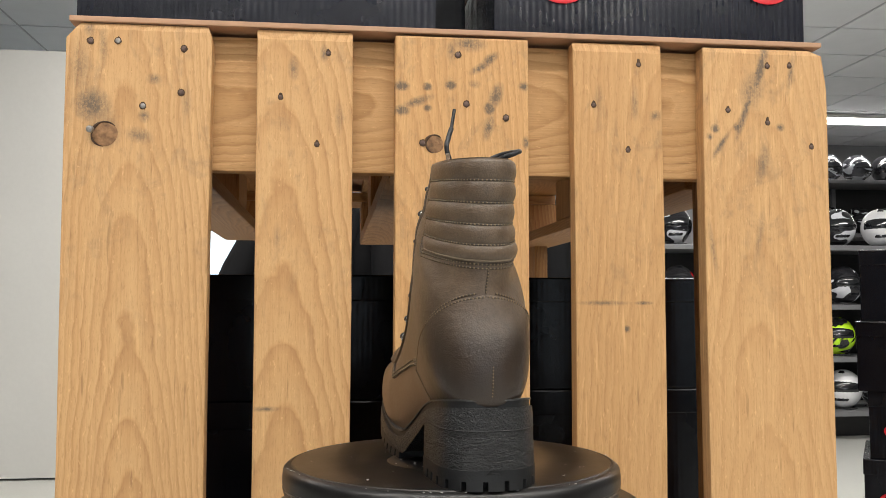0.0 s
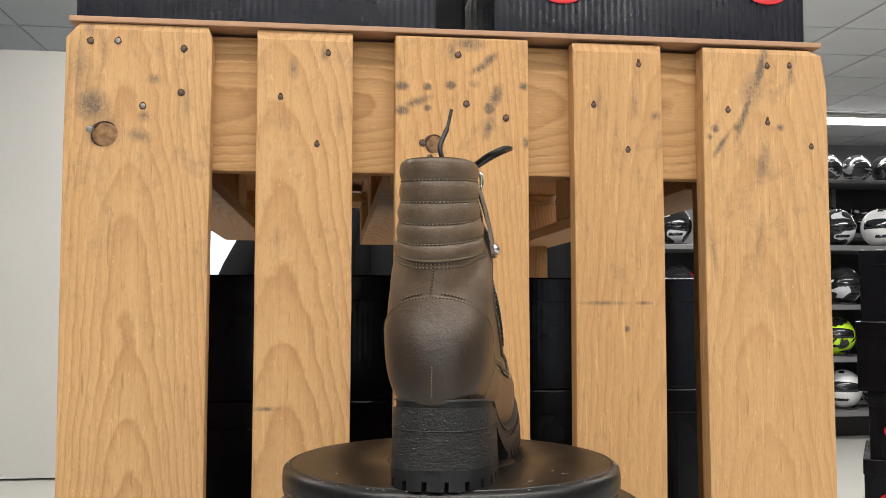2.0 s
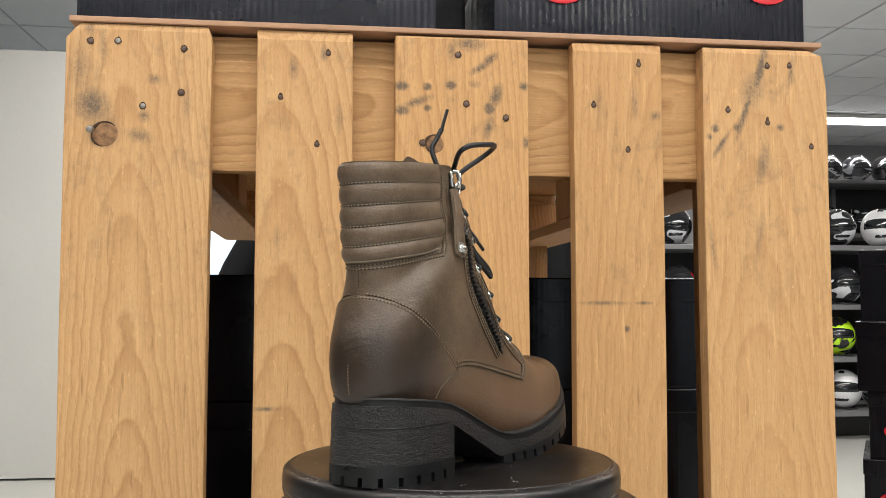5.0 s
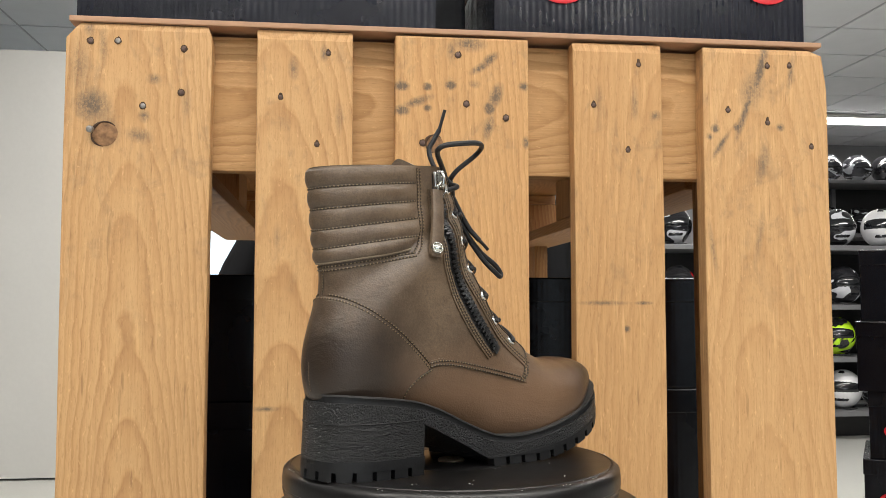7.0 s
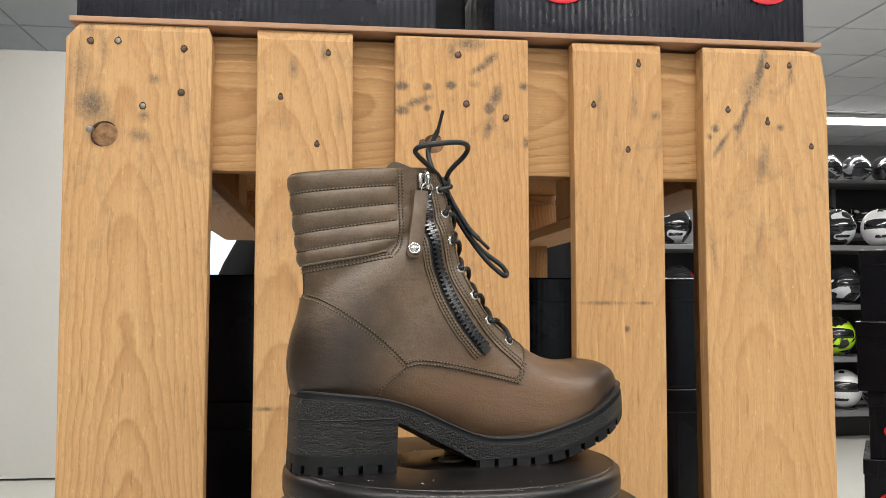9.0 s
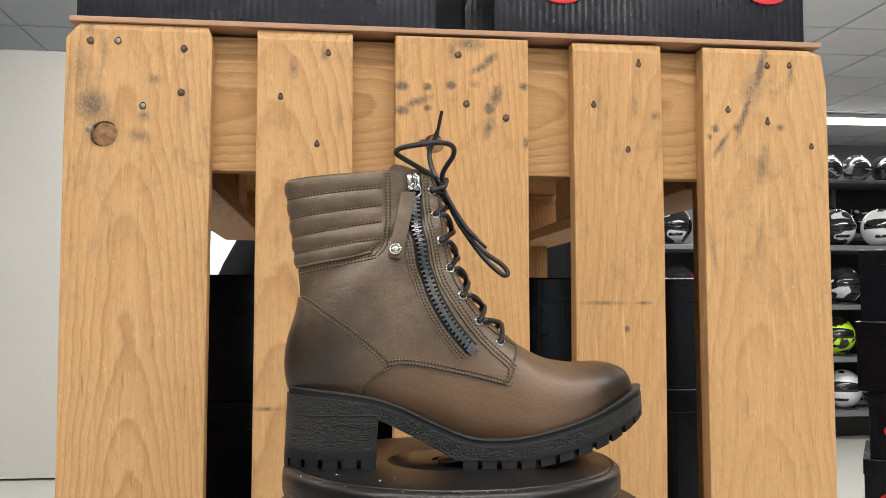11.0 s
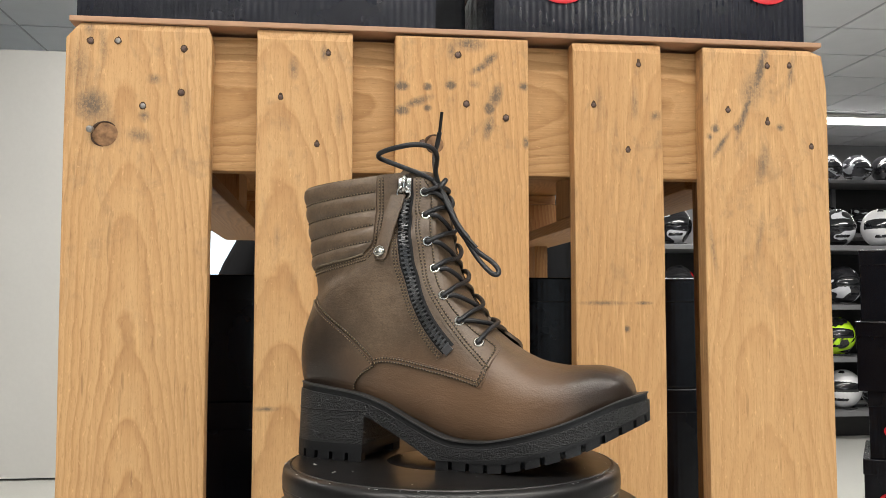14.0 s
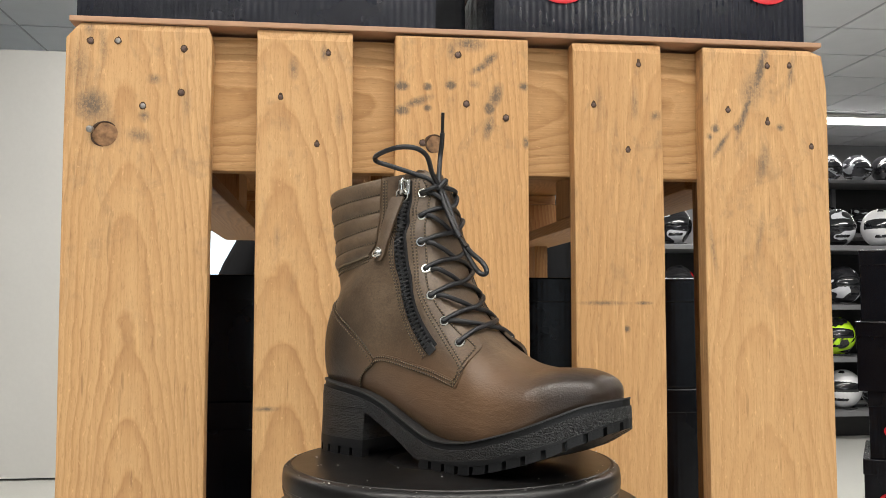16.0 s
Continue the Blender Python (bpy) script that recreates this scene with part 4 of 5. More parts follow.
def seams():
    for side in (-1, 1):
        bm = bmesh.new()
        for d in (-1.3, 1.6):
            stitch_points(side_path(shift(COUNTER_SEAM, d), side), 0.0024, 0.0018, 0.00056, bm, 0.0016 if d < 0 else 0.0003)
        for d in (-1.2, 1.4):
            stitch_points(side_path(shift(DOWN_SEAM, d), side), 0.0024, 0.0018, 0.00056, bm, 0.0018 if d > 0 else 0.0004)
            stitch_points(side_path(shift(VAMP_SEAM, 1.6 + d), side), 0.0024, 0.0018, 0.00056, bm, 0.0011)
            stitch_points(side_path(shift(FLAP_SEAM, 1.6 + d), side), 0.0024, 0.0018, 0.00056, bm, 0.0011)
            stitch_points(side_path(shift(COLLAR_FRONT, 0.8 + d), side), 0.0024, 0.0018, 0.00056, bm, 0.0003)
        for d in (2.2, 4.6):
            stitch_points(side_path(shift(STAY_IN, d), side), 0.0025, 0.0018, 0.00056, bm, 0.0014)
        if side < 0:
            stitch_points(side_path(shift(STAY_OUT, -2.6), side), 0.0025, 0.0018, 0.00056, bm, 0.0018)
            for d in (-6.8, -9.0):
                stitch_points(side_path(shift(ZIP[1:], d), side), 0.0025, 0.0018, 0.00056, bm, 0.0013)
        tagged(part("stitching", bm, THREAD, boot, "olive double-row stitching"), kind="stuff")
    bm = bmesh.new()
    for b in (-0.035, -0.075) + STITCH_AT:
        line = collar_line(b)
        pe = edge_phi(line, -53 if b > 0 else -57)
        pts = []
        for k in range(61):
            phi = pe * (2 * k / 60 - 1)
            s = cross_s(phi, line)
            pts.append((skin(s, phi), skin_normal(s, phi)))
        stitch_points(pts, 0.0026, 0.0020, 0.00056, bm, 0.0020 if b > 0 else 0.0003)
    tagged(part("stitching", bm, THREAD, boot, "stitched lines between the quilted rolls"), kind="stuff")
    bm = bmesh.new()
    for z0, z1, off in ((121, 139, 0.0003), (57, 76, 0.0016)):
        pts = []
        for z in np.linspace(z0, z1, 12):
            s = cross_s(0.0, lambda x, z=z: z)
            pts.append((skin(s, 0.0), skin_normal(s, 0.0)))
        stitch_points(pts, 0.002, 0.0016, 0.0005, bm, off)
    tagged(part("stitching", bm, THREAD, boot, "stitched back seam"), kind="stuff")
    bm = bmesh.new()
    for line in GROOVES:
        tube(line, 0.00075, bm, 6)
    tagged(part("seam_line", bm, SEAM, boot, "dark pressed lines under the stitches", True), kind="stuff")



def piping():
    line = collar_line(0.004)
    pe = edge_phi(line, -60)
    pts = []
    for k in range(91):
        phi = pe * (2 * k / 90 - 1)
        q = cross_s(phi, line)
        pts.append(skin(q, phi) + skin_normal(q, phi) * 0.0012)
    part("piping", tube(pts, 0.0008, None, 6), PIPING, boot, "collar piping, paled to carry its highlight", True)


seams()
# piping paler than the leather: its highlight line is in the colour
PIPING = plain("piping_highlight", (0.2, 0.15, 0.1), 0.6, 0, 0.0003, 300, 0.2)
piping()

# the quarter overlaps the vamp along this edge, and the cap of the collar has a thin piping with its highlight painted
strip("quarter_edge", shift(VAMP_SEAM, 4.6) + [(36.5, 64), (38, 68)], shift(VAMP_SEAM, -0.3) + [(39, 60), (42, 68)], 0.8, -1, LEATHER, 50, 4)
strip("quarter_edge", shift(VAMP_SEAM, 4.6) + [(36.5, 64), (38, 68)], shift(VAMP_SEAM, -0.3) + [(39, 60), (42, 68)], 0.8, 1, LEATHER, 50, 4)

# zip
ZIP_L, ZIP_R = shift(ZIP, -5.6), shift(ZIP, 5.4)
strip("zip_tape", ZIP_L, ZIP_R, 0.35, -1, TAPE, 60, 5, "black zip tape", None, -0.3)
strip("zip_placket", shift(ZIP[1:], -11.0), shift(ZIP[1:], -5.2), 1.1, -1, LEATHER, 50, 4)


def zip_teeth():
    path = side_path(ZIP[1:], -1, 10)
    for _ in range(6):
        path = [path[0]] + [((a[0] + b[0] + c[0]) / 3, (a[1] + b[1] + c[1]).normalized()) for a, b, c in zip(path, path[1:], path[2:])] + [path[-1]]
    pts = [p + n * 0.0020 for p, n in path]
    total = [0.0]
    for a, b in zip(pts, pts[1:]):
        total.append(total[-1] + (b - a).length)
    bm = bmesh.new()
    q, k = 0.004, 0
    while q < total[-1] - 0.002:
        i = min(max(int(np.searchsorted(total, q)) - 1, 0), len(pts) - 2)
        p = pts[i] + (pts[i + 1] - pts[i]) * ((q - total[i]) / max(total[i + 1] - total[i], 1e-9))
        d = (pts[i + 1] - pts[i]).normalized()
        n = path[i][1]
        c = d.cross(n).normalized()
        n = c.cross(d)
        w = 1 if k % 2 else -1
        m = Matrix((c, d, n)).transposed().to_4x4()
        m.translation = p + c * (0.0011 * w)
        r = bmesh.ops.create_cube(bm, size=1.0, matrix=m @ Matrix.Diagonal((0.0050, 0.0013, 0.0019, 1)))
        q += 0.0017
        k += 1
    tagged(part("zip_teeth", bm, TEETH, boot, "dark metal zip teeth"), kind="stuff")
    p, n = on_boot(10.5, 82.5, -1)
    d = (path[-1][0] - path[-3][0]).normalized()
    c = d.cross(n).normalized()
    m = Matrix((c, d, c.cross(d))).transposed().to_4x4()
    m.translation = p + n * 0.0013
    bm = box(-0.0035, -0.0025, -0.0006, 0.0035, 0.003, 0.0012, 0.0004)
    bm.transform(m)
    part("zip_stop", bm, TEETH, boot)


zip_teeth()


def local_frame(x, z, along, off):
    """A frame on the zipped side: y along the given direction of the side outline, z out of the leather."""
    p, n = on_boot(x, z, -1)
    q, _ = on_boot(x + along[0], z + along[1], -1)
    d = (q - p).normalized()
    c = d.cross(n).normalized()
    m = Matrix((c, d, c.cross(d))).transposed().to_4x4()
    m.translation = p + n * off
    return m


def slider():
    m = local_frame(-30, 203, (0, 6), 0.0016)
    bm = box(-0.0052, -0.006, -0.001, 0.0052, 0.0062, 0.0016, 0.0013, 3)
    bm.transform(m)
    s = part("slider", bm, CHROME, boot, "polished nickel zip slider", True)
    bm = tube([m @ Vector(p) for p in spline([(0, 0.0065, 0.001), (0, 0.0055, 0.0042), (0, 0.001, 0.0052), (0, -0.004, 0.0042), (0, -0.0055, 0.0012)], 6)], 0.0015, None, 10)
    part("bridge", bm, CHROME, s, "", True)
    bm = tube([m @ Vector((0.0048 * math.cos(a), -0.0065 + 0.0046 * math.sin(a), 0.0030 + 0.0012 * math.sin(a))) for a in np.linspace(0, 6.2832, 33)], 0.00075, None, 8)
    part("pull_ring", bm, CHROME, s, "", True)


slider()


def pull_tab():
    def lifted(x, z, h):
        p, n = on_boot(x, z, -1)
        return p + n * h
    tl, tr = lifted(-39.5, 196, 0.0048), lifted(-29, 196, 0.0048)
    bl, br = lifted(-47.3, 150, 0.0036), lifted(-37.8, 150, 0.0036)
    out = ((tr - tl).cross(bl - tl)).normalized()
    if out.y > 0:
        out = -out
    n, rows = 22, []
    for i in range(n + 6):
        t = min(i / n, 1.0)
        a, b = tl.lerp(bl, t), tr.lerp(br, t)
        if i > n:
            e = (i - n) / 6
            g = math.sqrt(max(0.0, 1 - e * e)) + 0.03
            mid = (a + b) / 2 + (bl - tl).normalized() * (0.0045 * e)
            a, b = mid + (a - (a + b) / 2) * g, mid + (b - (a + b) / 2) * g
        bow = out * (0.0012 * math.sin(math.pi * t))
        top = [a.lerp(b, k / 6) + bow + out * (0.0008 * (1 - abs(2 * k / 6 - 1) ** 4)) for k in range(7)]
        low = [a.lerp(b, k / 6) + bow - out * 0.0022 for k in range(7)]
        rows.append(top + low[::-1])
    bm = grid_mesh(rows, True)
    bm.verts.ensure_lookup_table()
    bm.faces.new(bm.verts[:14])
    bm.faces.new(bm.verts[-14:])
    tab = part("pull_tab", bm, LEATHER, boot, "leather zip pull tab", True)
    m = local_frame(-42.8, 152.0, (0, 6), 0.0048)
    bm = lathe([(0.0046, -0.001), (0.0046, 0.0004), (0.0042, 0.0011), (0.0036, 0.0011), (0.0033, 0.0008), (0.0030, 0.0016), (0.0018, 0.0023), (0, 0.0026)], 30)
    bm.transform(m)
    part("stud", bm, CHROME, tab, "domed nickel stud", True)


pull_tab()

# eyelets and laces
EYES = [(32, 87), (16.5, 102), (4.5, 120.5), (-4, 140), (-10.5, 160.5), (-13.5, 180), (-16.5, 198)]


def eyelets():
    for side in (-1, 1):
        for i, (x, z) in enumerate(EYES):
            up = 1.5 + (0 if side < 0 else max(0, 2.8 - 1.0 * i))
            p, n = on_boot(x, z, side, up / 1000)
            m = n.to_track_quat("Z", "Y").to_matrix().to_4x4()
            m.translation = p
            bm = lathe([(0.0024, -0.0012), (0.0023, 0.0002), (0.0027, 0.0008), (0.0034, 0.0008), (0.0040, 0.0002), (0.0041, -0.0008)], 30)
            bm.transform(m)
            e = part("eyelet", bm, CHROME, boot, "nickel lace eyelet", True)
            bm = lathe([(0, -0.0005), (0.0025, -0.0005), (0.0025, -0.0009), (0, -0.0009)], 18)
            bm.transform(m)
            part("hole", bm, LINING, e)


eyelets()


def front_at(z, off):
    """The middle of the boot's front at height z."""
    best = min((abs(skin(s, math.pi).z * 1000 - z), s) for s in np.linspace(5, TOP, 180))[1]
    return skin(best, math.pi) + skin_normal(best, math.pi) * off


def laces():
    n = len(EYES)
    for i in range(n):
        for side in (-1, 1):
            x, z = EYES[i]
            lift = 0 if side < 0 else max(0, 2.8 - 1.0 * i)
            p, nn = on_boot(x, z, side)
            start = p + nn * (0.0005 + lift / 1000)
            out = p + nn * (0.0030 + lift / 1000)
            if i == n - 1:
                end = Vector((-0.008, side * 0.001 - 0.004, 0.2045))
                mid = (out + end) / 2 + Vector((0.005, side * 0.004, 0.0))
                pts = [start, out, mid, end]
            else:
                x2, z2 = EYES[i + 1]
                q, n2 = on_boot(x2, z2, -side)
                over = 0.0052 if side < 0 else 0.0032
                dz = z2 - z
                f = front_at(z + dz * (0.42 if i else 0.62), over)
                g1 = out * 0.5 + f * 0.5 + nn * 0.0014 + Vector((0.0005, 0, 0.0008))
                edge = on_boot(x2 + 5.0, z2 - 1, -side, 0.0035)[0]
                g2 = f * 0.5 + edge * 0.5 + n2 * 0.001 + Vector((0.0015, 0, 0))
                pts = [start, out, g1, f, g2, edge, on_boot(x2 + 2, z2 - 0.5, -side, -0.001)[0]]
            part("lace", tube(spline(pts, 7), 0.00185, None, 9), LACE, boot, "waxed black lace", True)
    mm = 0.001

    def cord(points, r=0.0019, name="lace"):
        return part(name, tube([tuple(mm * c for c in p) for p in spline(points, 9)], r, None, 10), LACE, boot, "waxed black lace", True)
    tip = cord([(-9, -3, 205), (-14, 3, 217), (-16, 7, 230), (-13, 5, 238), (-10, 2, 246)])
    part("aglet", tube([tuple(mm * c for c in p) for p in spline([(-10.2, 2.2, 245), (-8.6, 0.6, 253), (-7, -1, 261)], 4)], 0.0013, None, 10), BLACK_PLASTIC, tip, "shiny black lace tip", True)
    cord([(-8, -5, 204), (-7, -14, 213), (-1, -27, 223), (-3, -37, 228), (-13, -44, 229), (-28, -45, 227), (-40, -41, 225), (-43, -36, 222.5), (-38, -29, 220), (-26, -19, 215), (-15, -10, 210), (-9, -5, 205)])
    cord([(-9, -4, 205), (-3, -4, 192), (8, -6, 171), (22, -8, 155), (36, -10, 145), (41, -11, 139), (40, -12, 136), (35, -13, 138), (23, -9, 150), (8, -4, 172), (-2, -2, 192), (-9, -3, 204)])
    end = cord([(-8, -5, 204), (0, -7, 188), (10, -9, 172), (18, -12, 163)])
    part("aglet", tube([tuple(mm * c for c in p) for p in ((17.5, -11.8, 163.5), (21, -13, 160), (25, -14, 156))], 0.0013, None, 10), BLACK_PLASTIC, end, "shiny black lace tip", True)
    knot = [(-8 + 4.0 * math.cos(a) * (1 + 0.2 * math.sin(3 * a)), -4 + 4.5 * math.sin(a), 205 + 3.2 * math.sin(2 * a + 0.6)) for a in np.linspace(0, 9.0, 22)]
    part("knot", tube([tuple(mm * c for c in p) for p in knot], 0.0020, None, 9), LACE, boot, "tied lace knot", True)


laces()


def tongue():
    mm = 0.001
    line = spline([(-56, 13, 205), (-50, 14, 212), (-45, 14, 218), (-40, 13, 221.5), (-33, 11, 220), (-26, 7, 216.5), (-20, 0, 213), (-18, -7, 209)], 5)
    outer = []
    for p in line:
        c = np.array([-60, -6, 0])
        d = np.array([p[0] - c[0], p[1] - c[1], 0])
        d = d / np.linalg.norm(d)
        col = []
        for z in (190, 200, p[2] - 1.2, p[2]):
            col.append(tuple(mm * q for q in (p[0], p[1], z)))
        for z in (p[2], p[2] - 1.2, 200, 190):
            q = p - d * 3.0
            col.append((mm * q[0], mm * q[1], mm * z))
        outer.append(col)
    bm = grid_mesh(outer, True)
    part("tongue", bm, LEATHER, boot, "leather tongue rising above the collar", True)


tongue()

# rim, closed over by the dark lining
rim = [[skin(TOP, 2 * math.pi * k / 96) + Vector((0, 0, z)) for k in range(96)] for z in (0.0,)]
mid = sum(rim[0], Vector()) / 96
bm = grid_mesh([[mid + (p - mid) * f + Vector((0, 0, dz)) for p in rim[0]] for f, dz in ((0.985, -0.0012), (0.94, -0.0012), (0.88, -0.003), (0.8, -0.012), (0.02, -0.014))], True)
part("lining", bm, LINING, boot, "black textile lining", True)

# tread
TREAD = np.array([[4, 0.0], [12, 0.0], [30, 0.0], [47, 0.3], [65, 3.2], [84, 8.3], [96, 12], [113, 18.5], [128, 26], [147, 35]])

TREAD = np.array(spline([(x, z, 0) for x, z in TREAD], 8))[:, :2]


def ring_of(x0, x1, inset):
    xs = smooth_steps(x0, x1, 160)
    med = [(x, plan(x)[0] + inset) for x in xs]
    lat = [(x, plan(x)[1] - inset) for x in xs]
    return med, lat


def lugs():
    def block(path, inward, lo, hi, depth):
        outer = [np.array(p) for p in path]
        cx = np.array(inward)
        inner = [p + (cx - p) / max(np.linalg.norm(cx - p), 1e-6) * min(depth, np.linalg.norm(cx - p)) for p in outer]
        ring = outer + inner[::-1]
        rows = [[(p[0] / 1000, p[1] / 1000, lo(p[0]) / 1000) for p in ring], [(p[0] / 1000, p[1] / 1000, hi(p[0]) / 1000) for p in ring]]
        bm = grid_mesh(rows, True)
        bm.verts.ensure_lookup_table()
        m = len(ring)
        bm.faces.new(bm.verts[:m])
        bm.faces.new(bm.verts[m:])
        part("lug", flare(bm), RUBBER, boot)

    def run(med, lat, around, lo, hi, tooth, gap, inward, depth):
        loop = lat[::-1] + med if around == "back" else med + lat[::-1]
        d = [0.0]
        for a, b in zip(loop, loop[1:]):
            d.append(d[-1] + math.hypot(b[0] - a[0], b[1] - a[1]))
        xs, ys = [p[0] for p in loop], [p[1] for p in loop]
        q = 0.0
        while q < d[-1] - 3:
            e = min(q + tooth, d[-1])
            ts = np.linspace(q, e, 7)
            path = [(float(np.interp(t, d, xs)), float(np.interp(t, d, ys))) for t in ts]
            block(path, inward(path[3]), lo, hi, depth)
            q = e + gap
    med, lat = ring_of(4, 146, 0.1)
    run(med, lat, "front", lambda x: outline(x, TREAD), lambda x: outline(x, TREAD) + 5.6, 10.2, 3.3, lambda p: (min(p[0], 108), 0), 9)
    med, lat = ring_of(-121.5, -55.5, 0.1)
    run(med, lat, "back", lambda x: 0.0, lambda x: 6.0, 10.2, 3.2, lambda p: (max(p[0], -98), 0), 9)
    slab_of_sole("tread_core", 12, 136, lambda x: outline(x, TREAD) + 5.6, lambda x: outline(x, TREAD) + 0.3, 8.0, RUBBER)
    slab_of_sole("tread_core", -112, -64, lambda x: 6.0, lambda x: 0.3, 8.0, RUBBER)
    slab_of_sole("outsole", -2, 146, lambda x: outline(x, UNDER) + 0.4, lambda x: min(outline(x, TREAD) + 5.5, outline(x, UNDER) - 0.6), -0.25, RUBBER, "smooth black rubber outsole", 0.15)
    slab_of_sole("top_lift", -121.5, -55.5, lambda x: 12.5, lambda x: 5.9, -0.15, RUBBER, "smooth black heel lift", 0.1)


lugs()


# ---- helmets on the shop shelves ----
def gloss(name, colour, rough=0.14):
    def build(k):
        n = k.noise(k.coords(), 14.0, 3.0)
        k.put("Base Color", k.ramp(n, [(0.3, tuple(c * 0.88 for c in colour)), (0.7, colour)]))
        k.put("Roughness", rough)
        k.put("Coat Weight", 0.5)
    return mat(name, build)


def graphic(name, a, b, size):
    def build(k):
        n = k.noise(k.coords((1, 1, 1.8)), size, 1.0, 0.4, 1.5)
        k.put("Base Color", k.ramp(n, [(0.555, a), (0.58, b)]))
        k.put("Roughness", 0.16)
        k.put("Coat Weight", 0.4)
    return mat(name, build)


SHELLS = {"black": gloss("black_shell", (0.012, 0.012, 0.014)), "white": gloss("white_shell", (0.7, 0.7, 0.72)), "mixed": graphic("black_white_shell", (0.015, 0.015, 0.018), (0.55, 0.56, 0.6), 5.5),
          "lime": graphic("lime_black_shell", (0.45, 0.75, 0.02), (0.02, 0.02, 0.02), 5.0), "grey": graphic("grey_black_shell", (0.02, 0.02, 0.024), (0.22, 0.23, 0.25), 7.0),
          "red": graphic("red_black_shell", (0.02, 0.02, 0.022), (0.5, 0.012, 0.015), 6.0)}
WORDS = {"black": "glossy black", "white": "glossy white", "mixed": "black and white patterned", "lime": "lime yellow and black", "grey": "grey and black patterned", "red": "red and black"}
VISOR = gloss("dark_visor", (0.008, 0.009, 0.011), 0.06)


def helmet_point(a, e, grow=0.0):
    """Point of the shell; a: round from the front, e: up from the equator."""
    r = 0.125 + grow
    front = max(0.0, math.cos(a))
    x = r * math.cos(e) * math.sin(a)
    y = -r * math.cos(e) * math.cos(a) * (1.12 + 0.16 * front * max(0, -math.sin(e) + 0.25))
    z = 0.135 + (0.135 + grow) * math.sin(e)
    return Vector((x, y, max(z, 0.006 if grow == 0 else 0.01)))


def helmet(kind, m):
    t = empty("helmet", m, WORDS[kind] + " full-face motorcycle helmet on a shelf", "helmet", "helmets on the shelves")
    rows = [[helmet_point(2 * math.pi * k / 28, -1.25 + (1.25 + math.pi / 2 - 0.02) * i / 14) for k in range(28)] for i in range(15)]
    bm = grid_mesh(rows, True)
    bm.verts.ensure_lookup_table()
    bm.faces.new(bm.verts[:28])
    bm.faces.new(bm.verts[-28:])
    part("shell", bm, SHELLS[kind], t, "", True)
    rows = [[helmet_point(-1.15 + 2.3 * k / 16, -0.12 + 0.6 * i / 5 * (1 - 0.25 * (abs(k - 8) / 8) ** 2), 0.004 if 0 < i < 5 and 0 < k < 16 else -0.002) for k in range(17)] for i in range(6)]
    part("visor", grid_mesh(rows), VISOR, t, "tinted dark visor", True)
    rows = [[helmet_point(-0.5 + 1.0 * k / 8, -0.62 + 0.22 * i / 2, 0.004 if i == 1 and 0 < k < 8 else -0.002) for k in range(9)] for i in range(3)]
    part("chin_vent", grid_mesh(rows), VISOR, t, "", True)
    rows = [[helmet_point(-0.35 + 0.7 * k / 6, 0.95 + 0.3 * i / 3, 0.006 if 0 < i < 3 and 0 < k < 6 else -0.002) for k in range(7)] for i in range(4)]
    part("top_vent", grid_mesh(rows), VISOR, t, "", True)
    part("neck_trim", lathe([(0.085, 0.0), (0.092, 0.003), (0.09, 0.012), (0.08, 0.012)], 28), LINING, t)
    return t


def shelf_unit(x0, x1, y0, y1, levels, label):
    t = empty("shelving_unit", pose((x0 + x1) / 2, (y0 + y1) / 2, 0), label, "shelf", "helmet shelving")
    hx, hy = (x1 - x0) / 2, (y1 - y0) / 2
    for z in levels:
        part("shelf", box(-hx, -hy, z - 0.035, hx, hy, z, 0.004), SHELF_METAL, t)
    top = levels[-1] + 0.02
    for x in (-hx, -hx / 3, hx / 3, hx):
        for y in (hy - 0.02,):
            part("post", box(x - 0.02, y - 0.02, 0.0, x + 0.02, y + 0.02, top, 0.003), SHELF_METAL, t)
    part("back_panel", box(-hx, hy + 0.001, 0.25, hx, hy + 0.02, top, 0.002), DARK_METAL, t)
    part("plinth", box(-hx + 0.05, -hy + 0.25, 0.0, hx - 0.05, hy - 0.045, levels[0] - 0.036, 0.004), DARK_METAL, t)
    return t


LEVELS = [0.20, 0.565, 0.92, 1.324]
shelf_unit(2.1, 5.5, 4.85, 5.3, LEVELS, "dark metal shelving unit filled with helmets")
shelf_unit(3.9, 7.9, 7.1, 7.55, [0.4, 1.0, 1.6, 2.115], "tall dark metal shelving with a top row of helmets")
made = {}
ORDER = ["mixed", "black", "grey", "white", "mixed", "grey", "black"]


def place_helmet(kind, m):
    if kind in made:
        copy_thing(made[kind], m)
    else:
        made[kind] = helmet(kind, m)


rnd = random.Random(5)
for r, z in enumerate(LEVELS):
    n = 0
    for i in range(11):
        x = 2.30 + 0.3 * i + rnd.uniform(-0.02, 0.02)
        kind = ORDER[(i * 2 + r * 3) % 7]
        if r in (1, 2) and i == 5:
            kind = "lime" if r == 1 else "mixed"
        if r == 2 and i in (0, 1):
            kind = "red"
        if r == 3 and i in (5, 6):
            kind = "mixed" if i == 5 else "white"
        place_helmet(kind, pose(x, 5.03 + rnd.uniform(-0.01, 0.03), z + 0.001, 0, 0, rnd.uniform(-50, 10)))
for i in range(12):
    place_helmet(ORDER[(i * 3) % 7] if i % 3 else "grey", pose(4.15 + 0.3 * i, 7.3, 2.116, 0, 0, rnd.uniform(-40, 30)))
for i in range(12):
    place_helmet(ORDER[(i * 5 + 1) % 7], pose(4.15 + 0.3 * i, 7.3, 1.601, 0, 0, rnd.uniform(-40, 30)))


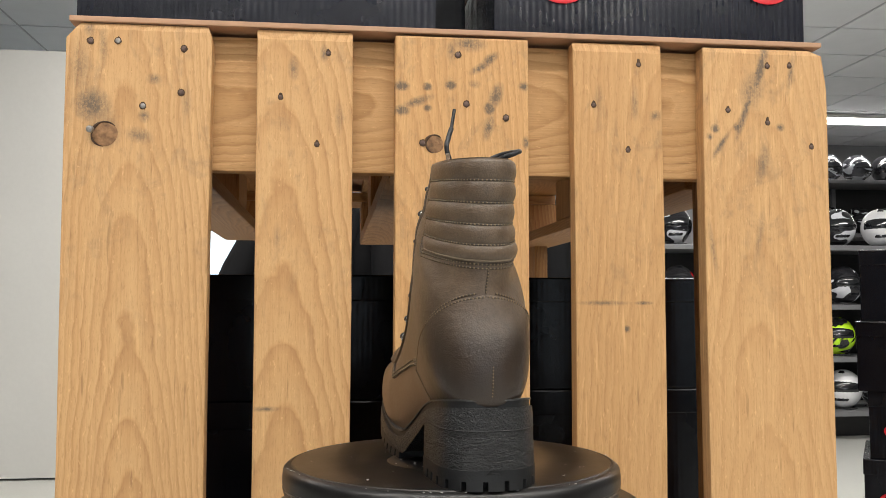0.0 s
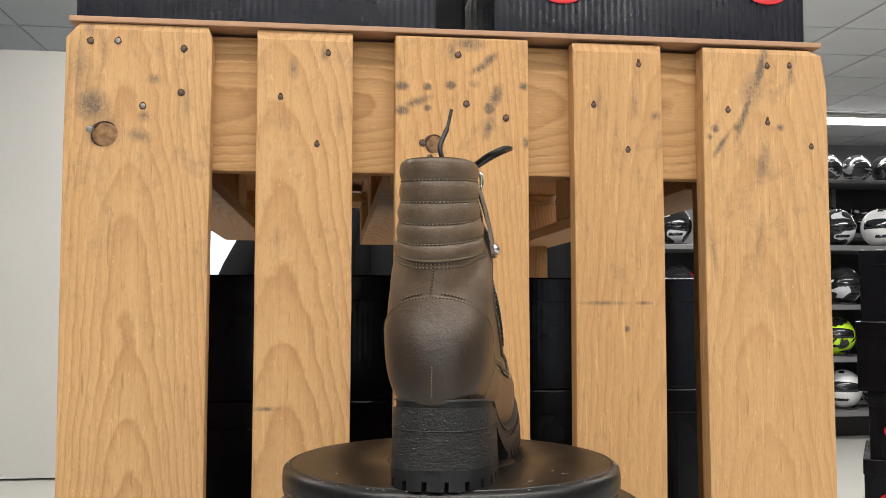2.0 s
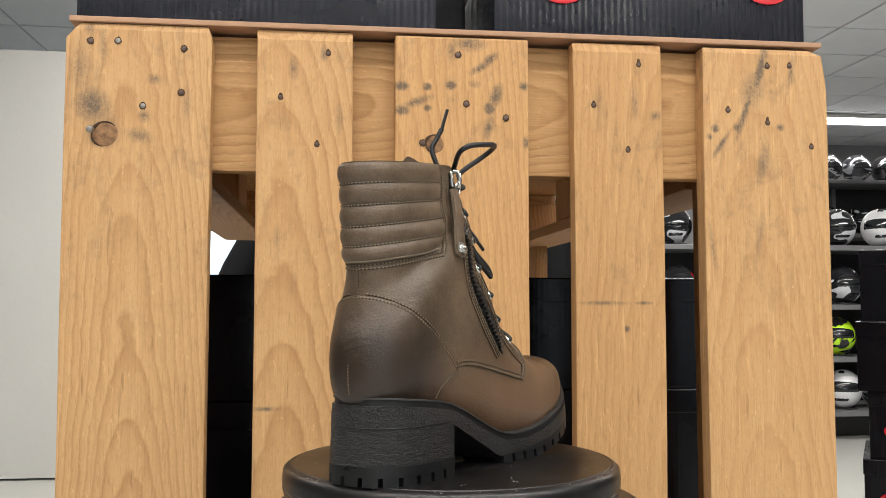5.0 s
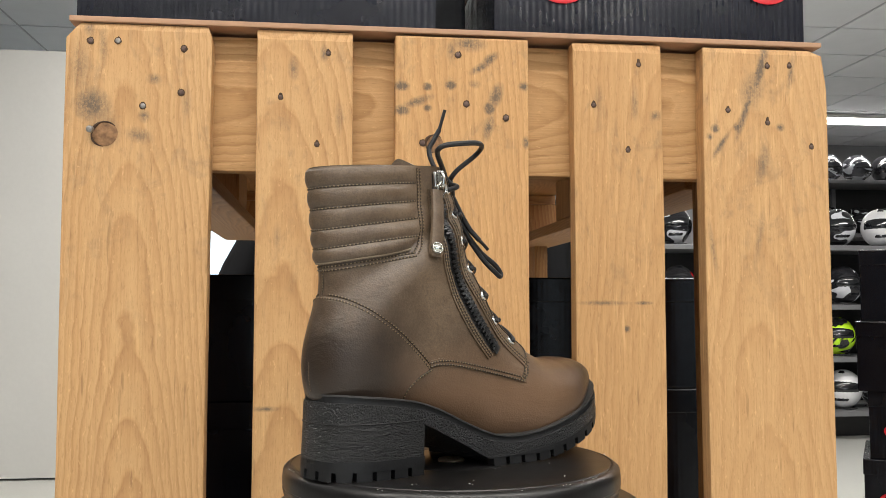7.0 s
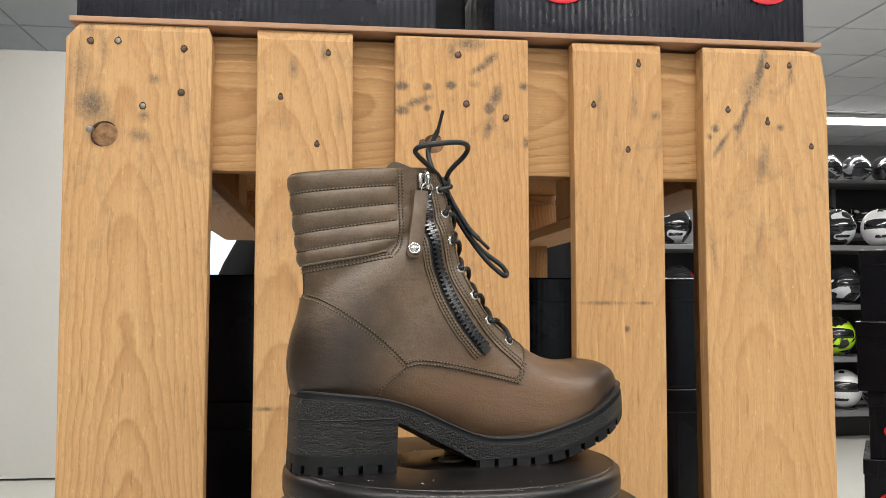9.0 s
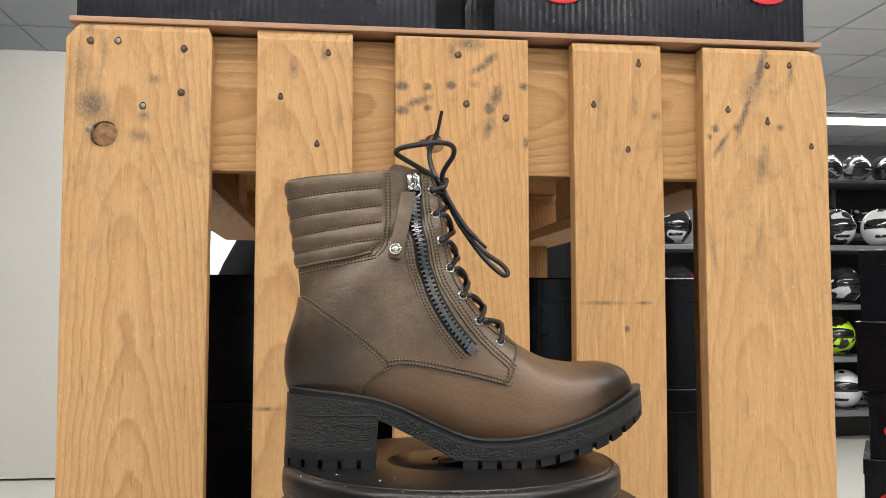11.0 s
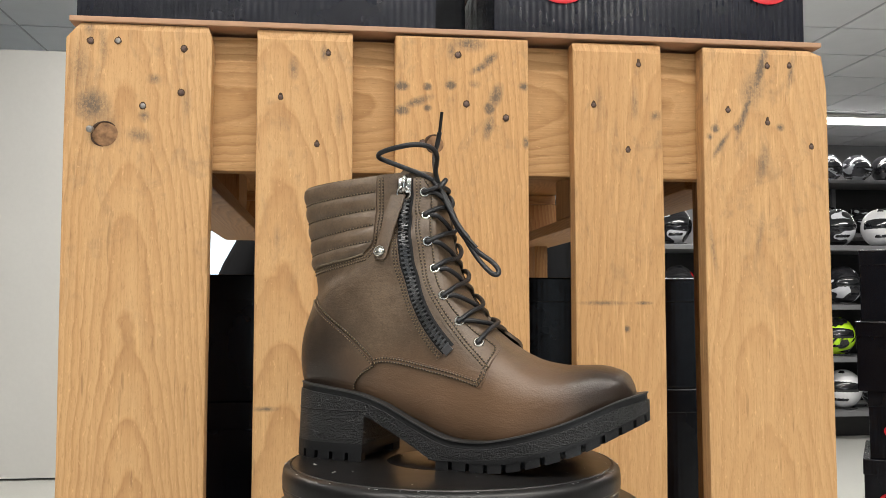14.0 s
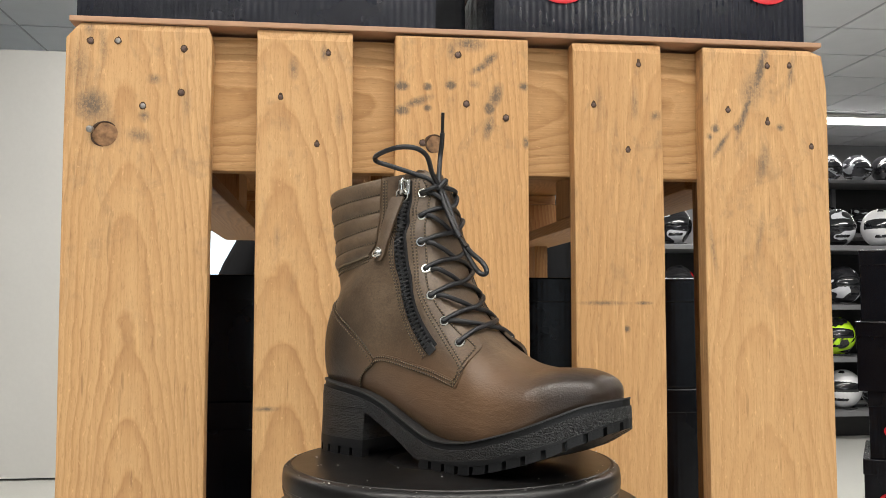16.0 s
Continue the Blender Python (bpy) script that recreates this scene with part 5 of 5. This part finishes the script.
# ---- behind the pallets: a bright window and hanging black jackets ----
JACKET = plain("black_textile", (0.006, 0.006, 0.007), 0.8, 0, 0.0008, 300, 0.4, 0.0, 0.15)


def jacket(x, y, top, width, turn, lean=0):
    t = empty("jacket", pose(x, y, top, 0, lean, turn), "black textile jacket hanging on a rail", "jacket", "hanging jackets")
    rows = []
    for i in range(15):
        f = i / 14
        z = -0.62 * f
        w = width / 2 * min(1.0, 0.25 + 1.9 * f ** 0.6) * (1 + 0.05 * math.sin(5 * f))
        d = 0.055 + 0.05 * min(1, 3 * f)
        rows.append([Vector((w * math.cos(a) * (1 + 0.04 * math.sin(6 * a + 4 * f)), d * math.sin(a) * (1 + 0.12 * math.sin(5 * a)), z)) for a in np.linspace(0, 2 * math.pi, 25)[:-1]])
    bm = grid_mesh(rows, True)
    bm.verts.ensure_lookup_table()
    bm.faces.new(bm.verts[:24])
    bm.faces.new(bm.verts[-24:])
    part("body", bm, JACKET, t, "", True)
    for sgn in (-1, 1):
        part("sleeve", tube([(sgn * width * 0.40, 0, -0.07), (sgn * width * 0.52, 0.01, -0.2), (sgn * width * 0.56, -0.01, -0.4), (sgn * width * 0.55, -0.02, -0.6)], 0.055, None, 12), JACKET, t, "", True)
    part("hanger", tube([(0, 0, 0.0), (0, 0, 0.05), (0.018, 0, 0.075), (0.0, 0, 0.095), (-0.018, 0, 0.08)], 0.003, None, 6), SHELF_METAL, t)
    return t


rack = empty("clothes_rail", pose(0.6, 2.3, 0), "black metal clothes rail on two uprights", "clothes rail")
part("rail", tube([(-0.55, 0, 1.385), (1.15, 0, 1.385)], 0.014, None, 12), DARK_METAL, rack)
for x in (-0.3, 1.12):
    part("upright", tube([(x, 0, 0.02), (x, 0, 1.385)], 0.016, None, 12), DARK_METAL, rack)
    part("foot", box(x - 0.02, -0.28, 0, x + 0.02, 0.28, 0.03, 0.006), DARK_METAL, rack)
for i in range(9):
    jacket(0.155 + 0.14 * i + (0 if i else 0.158), 2.3, 1.30, 0.42, 58 + 9 * math.sin(2.1 * i) if i else 14, 0 if i else 24)

win = empty("window_1", pose(-0.75, 8.66, 1.6), "bright shop window with daylight behind", "window", "", "structure")
part("pane", box(-0.75, -0.012, -0.9, 1.0, 0.0, 0.6), DAYLIGHT, win, "daylit pane")
for x0, z0, x1, z1 in ((-0.8, -0.95, 1.05, -0.9), (-0.8, 0.6, 1.05, 0.65), (-0.8, -0.9, -0.75, 0.6), (1.0, -0.9, 1.05, 0.6)):
    part("window_frame", box(x0, -0.03, z0, x1, 0.03, z1, 0.004), SHELF_METAL, win)


# ---- what turns ----
TURN = [(t, 95.6 - 8.835 * t) for t in (0.0, 4.0, 8.0, 12.0, 16.0)]      # one even turn, in degrees


def motions():
    walk(boot, [(t, pose(AXIS[0], AXIS[1], AXIS[2], 0, 0, a)) for t, a in TURN])
    walk(platter, [(t, pose(0, 0, AXIS[2] - ZB, 0, 0, a)) for t, a in TURN])


motions()
